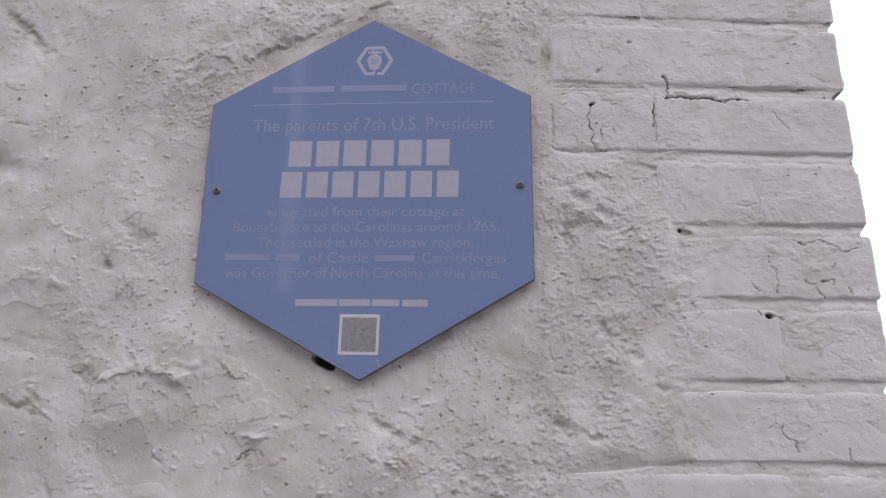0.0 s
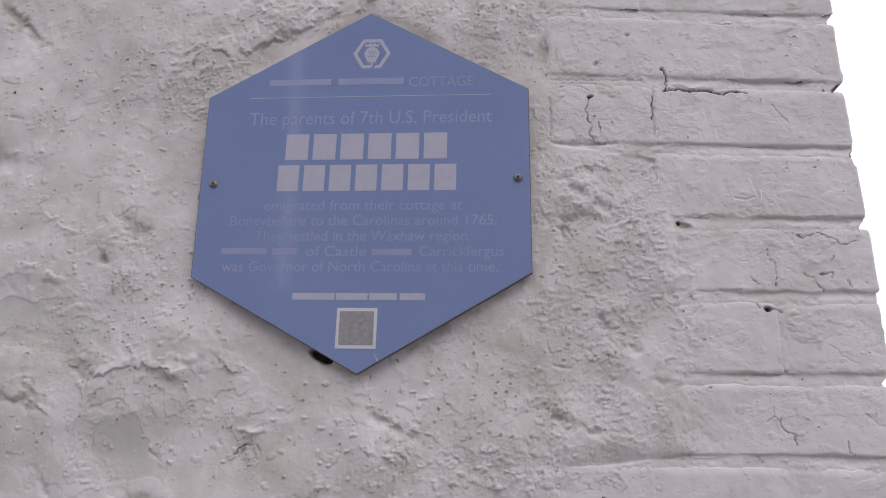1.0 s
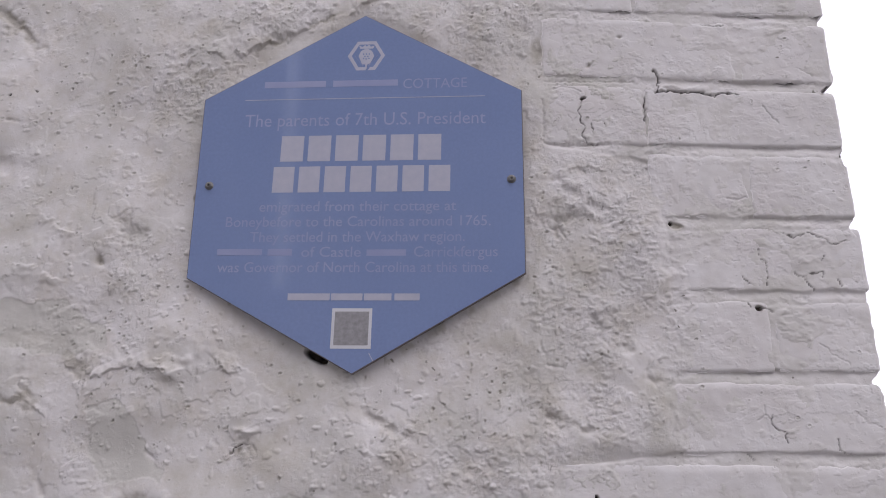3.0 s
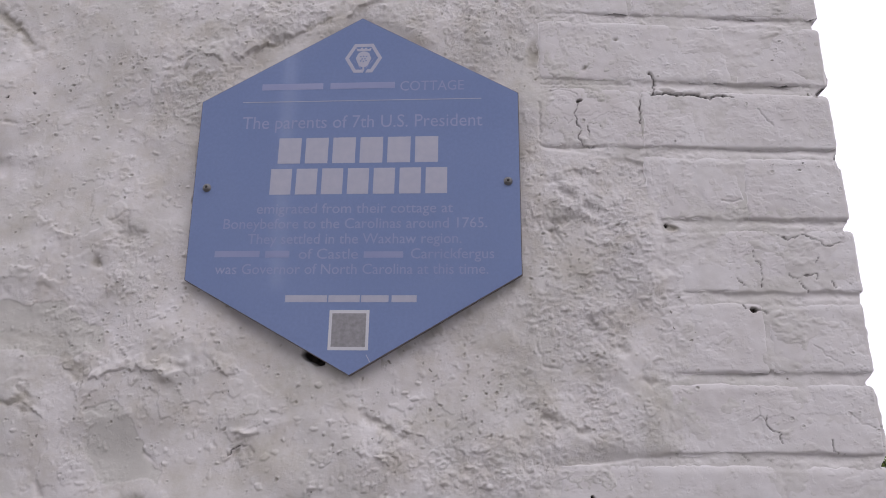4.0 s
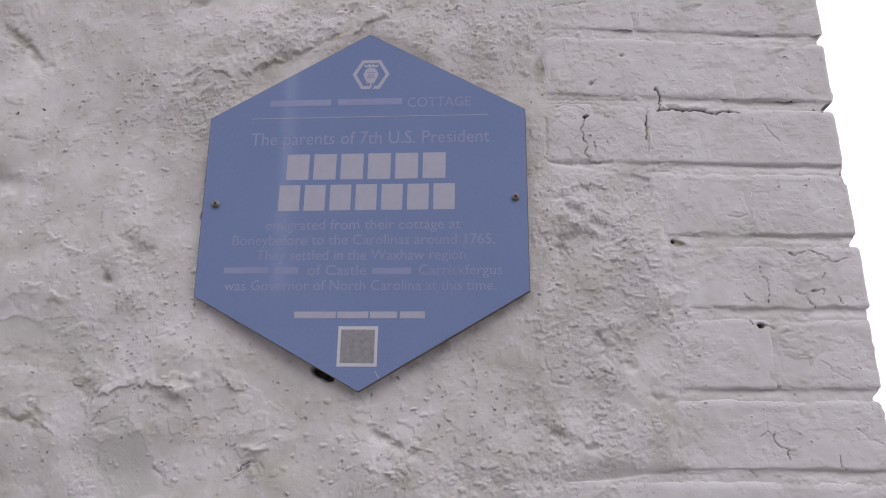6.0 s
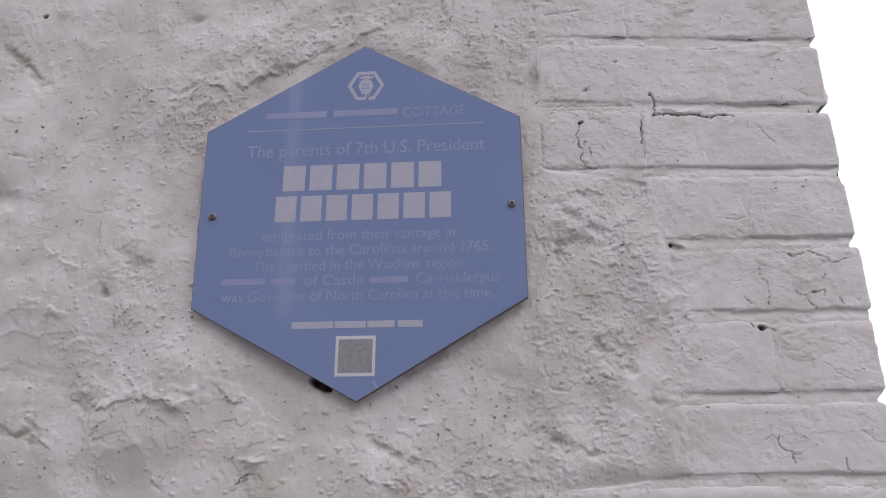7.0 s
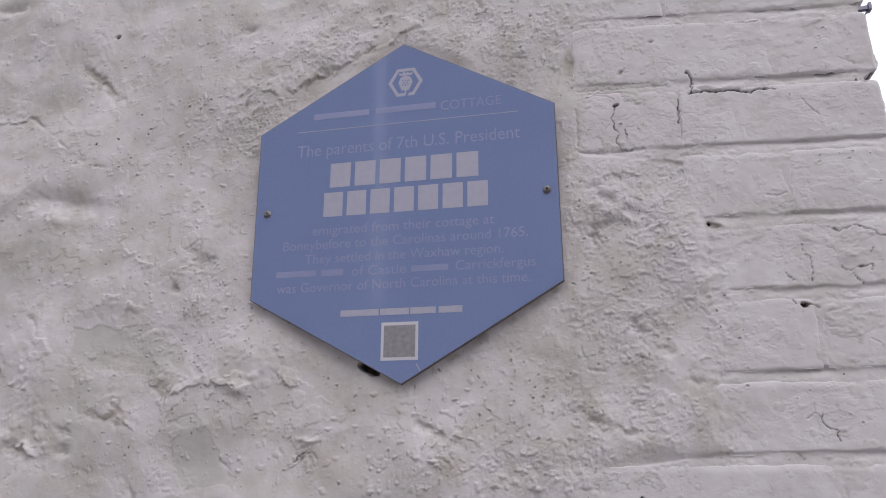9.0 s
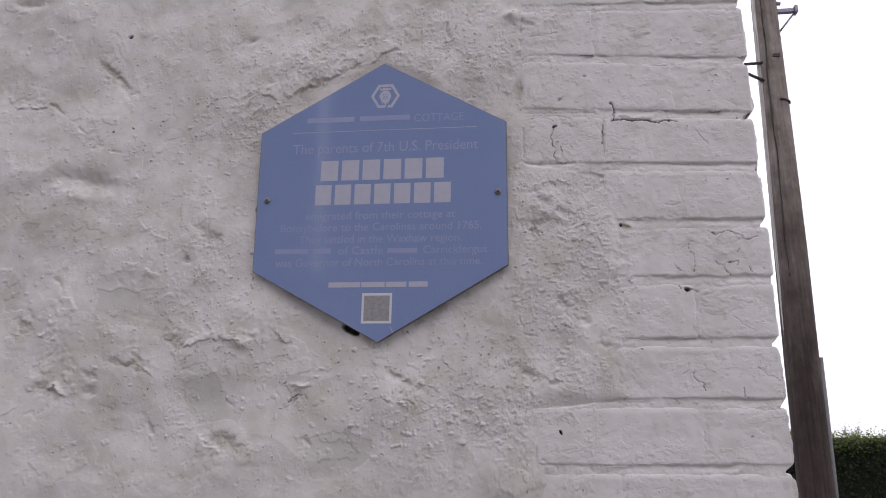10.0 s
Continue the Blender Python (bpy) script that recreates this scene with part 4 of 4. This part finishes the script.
zs = [0, 0.6, 1.24, 2.2, 3.15, 4.3, 5.45, 6.8, 8.2]
shaft = tube([(pole_x(z) - 2.226 + 0.004 * math.sin(z * 2.1), 0, z) for z in zs], [0.13, 0.128, 0.126, 0.126, 0.124, 0.113, 0.102, 0.096, 0.088], 28)
part("shaft", shaft, WOOD, pole)
part("cable_guard", tube([(pole_x(z) - 2.226 + 0.118, -0.035, z) for z in (0.02, 1.0, 2.27)], [0.024, 0.024, 0.024], 12), GUARD, pole, "grey plastic cable guard")
# lower down its paleness stands in for the pole's lit left side
part("bleached_lit_strip", tube([(pole_x(z) - 2.226 - (0.126 if z < 3.2 else 0.125 - 0.0105 * (z - 3.2)) + 0.020, -0.022, z) for z in (0.02, 1.5, 3.2, 4.0, 5.0, 6.0)], [0.014, 0.016, 0.024, 0.028, 0.030, 0.030], 12), PALE, pole, "pale bleached timber strip, lower part painted as a lit edge")
bz = 5.325
bx = pole_x(bz) - 2.226
bracket = part("bracket", block(bx + 0.08, bx + 0.262, -0.02, 0.02, bz - 0.02, bz + 0.016, 0.003), GALV, pole, "grey steel bracket arm")
part("end_plate", block(bx + 0.245, bx + 0.27, -0.035, 0.035, bz - 0.032, bz + 0.036, 0.004), GALV, bracket)
part("brace", tube([(bx + 0.25, 0, bz - 0.02), (bx + 0.095, 0, bz - 0.21)], [0.008, 0.008], 8), GALV, bracket)
part("bracket_bolt", tube([(bx + 0.09, -0.01, bz + 0.075), (bx + 0.135, -0.01, bz + 0.07)], [0.02, 0.016], 8), GALV, pole)
for z, l, drop in ((4.80, 0.16, 0.0), (4.61, 0.17, 0.12)):
    x = pole_x(z) - 2.226 - 0.075
    part("step_iron", tube([(x + 0.02, -0.06, z), (x - l, -0.05, z + drop)], [0.014, 0.012], 8), DARK, pole, "dark iron step peg")
_bx = pole_x(4.42) - 2.226
part("iron_strap", tube([(_bx + 0.117 * math.sin(a), -0.117 * math.cos(a), 4.425) for a in [radians(d) for d in (5, 20, 35, 50, 65, 80)]], [0.009] * 6, 8), DARK, pole, "short dark iron strap")
# the drying split beside the bleached strip
_zs = [2.9 + 0.12 * i for i in range(24)]
part("drying_split", tube([(pole_x(z) - 2.226 - 0.063 + 0.006 * math.sin(z * 5.3) + 0.004 * math.sin(z * 13.1), -0.105 + 0.010 * (z - 2.9) / 2.8, z) for z in _zs], [0.0045 + 0.003 * abs(math.sin(z * 7.7)) for z in _zs], 6), DARK, pole, "long dark drying split")
part("tag", block(pole_x(4.84) - 2.226 - 0.01, pole_x(4.84) - 2.226 + 0.05, -0.112, -0.104, 4.825, 4.855, 0.002), DARK, pole, "small dark metal tag")

hedge = tagged(new("hedge"), "clipped dense green garden hedge with a bright leafy top", "hedge")
hedge.location = (4.0, 7.4, 0.0)
part("inside", block(-3.9, 5.9, -0.38, 0.45, 0.0, 1.69, 0.08), CORE, hedge)
rng = np.random.RandomState(3)


def leaf(store, p, size, normal):
    lv, lf = store
    q = Vector(normal).to_track_quat("Z", "X") @ Euler((rng.uniform(-0.9, 0.9), rng.uniform(-0.9, 0.9), rng.uniform(0, 6.3))).to_quaternion()
    i = len(lv)
    for a, b, c in ((-1, 0, 0), (0, -0.45, 0.12), (1, 0, 0), (0, 0.45, 0.12)):
        lv.append(p + q @ Vector((a * size, b * size, c * size)))
    lf.extend(((i, i + 1, i + 2), (i, i + 2, i + 3)))


shaded_leaves, lit_leaves = ([], []), ([], [])
for _ in range(15000):
    x = rng.uniform(-4.0, 6.0)
    n = noise.noise(Vector((x * 2.2, 3.0, 1.0))) * 0.04
    leaf(shaded_leaves, Vector((x, -0.46 + n + rng.uniform(-0.05, 0.08), rng.uniform(0.9, 1.66))), rng.uniform(0.016, 0.034), (0, -1, 0.35))
for _ in range(14000):
    x = rng.uniform(-4.0, 6.0)
    top = 1.68 + 0.05 * noise.noise(Vector((x * 3, 0, 0))) + 0.03 * noise.noise(Vector((x * 11, 0, 4)))
    if rng.rand() < 0.4:
        p = Vector((x, -0.47 + rng.uniform(-0.04, 0.06), top - abs(rng.normal(0, 0.07))))
    else:
        p = Vector((x, rng.uniform(-0.48, 0.45), top + abs(rng.normal(0, 0.035))))
    leaf(lit_leaves, p, rng.uniform(0.010, 0.022), (0, -0.3, 1))
for _ in range(900):
    x, y, tall = rng.uniform(-4.0, 6.0), rng.uniform(-0.4, 0.4), rng.uniform(0.04, 0.17)
    lean = rng.normal(0, 0.25)
    for j in range(8):
        leaf(lit_leaves, Vector((x + lean * tall * j / 7 + rng.normal(0, 0.008), y, 1.68 + tall * j / 7)), rng.uniform(0.007, 0.015), (rng.normal(), -0.5, 0.6))
for nm, store, mat in (("foliage", shaded_leaves, LEAF_SHADED), ("fresh_foliage", lit_leaves, LEAF_LIT)):
    me = bpy.data.meshes.new(nm)
    me.from_pydata(store[0], [], store[1])
    me.materials.append(mat)
    fol = tagged(new(nm, me), kind="stuff")
    fol.parent = hedge

# houses across the street, which the glossy plaque mirrors, with a narrow gap between them
for nm, x0, x1, h in (("house_wall_1", -14.0, -3.11, 8.6), ("house_wall_2", -2.86, 9.0, 8.6), ("house_wall_3", -3.11, -2.86, 4.1)):
    tagged(part(nm, block(x0, x1, -9.45 if nm[-1] != "3" else -9.41, -9.2 if nm[-1] != "3" else -9.25, 0.0, h), HARL), "plain grey harled wall of a house across the street", "wall", kind="structure")
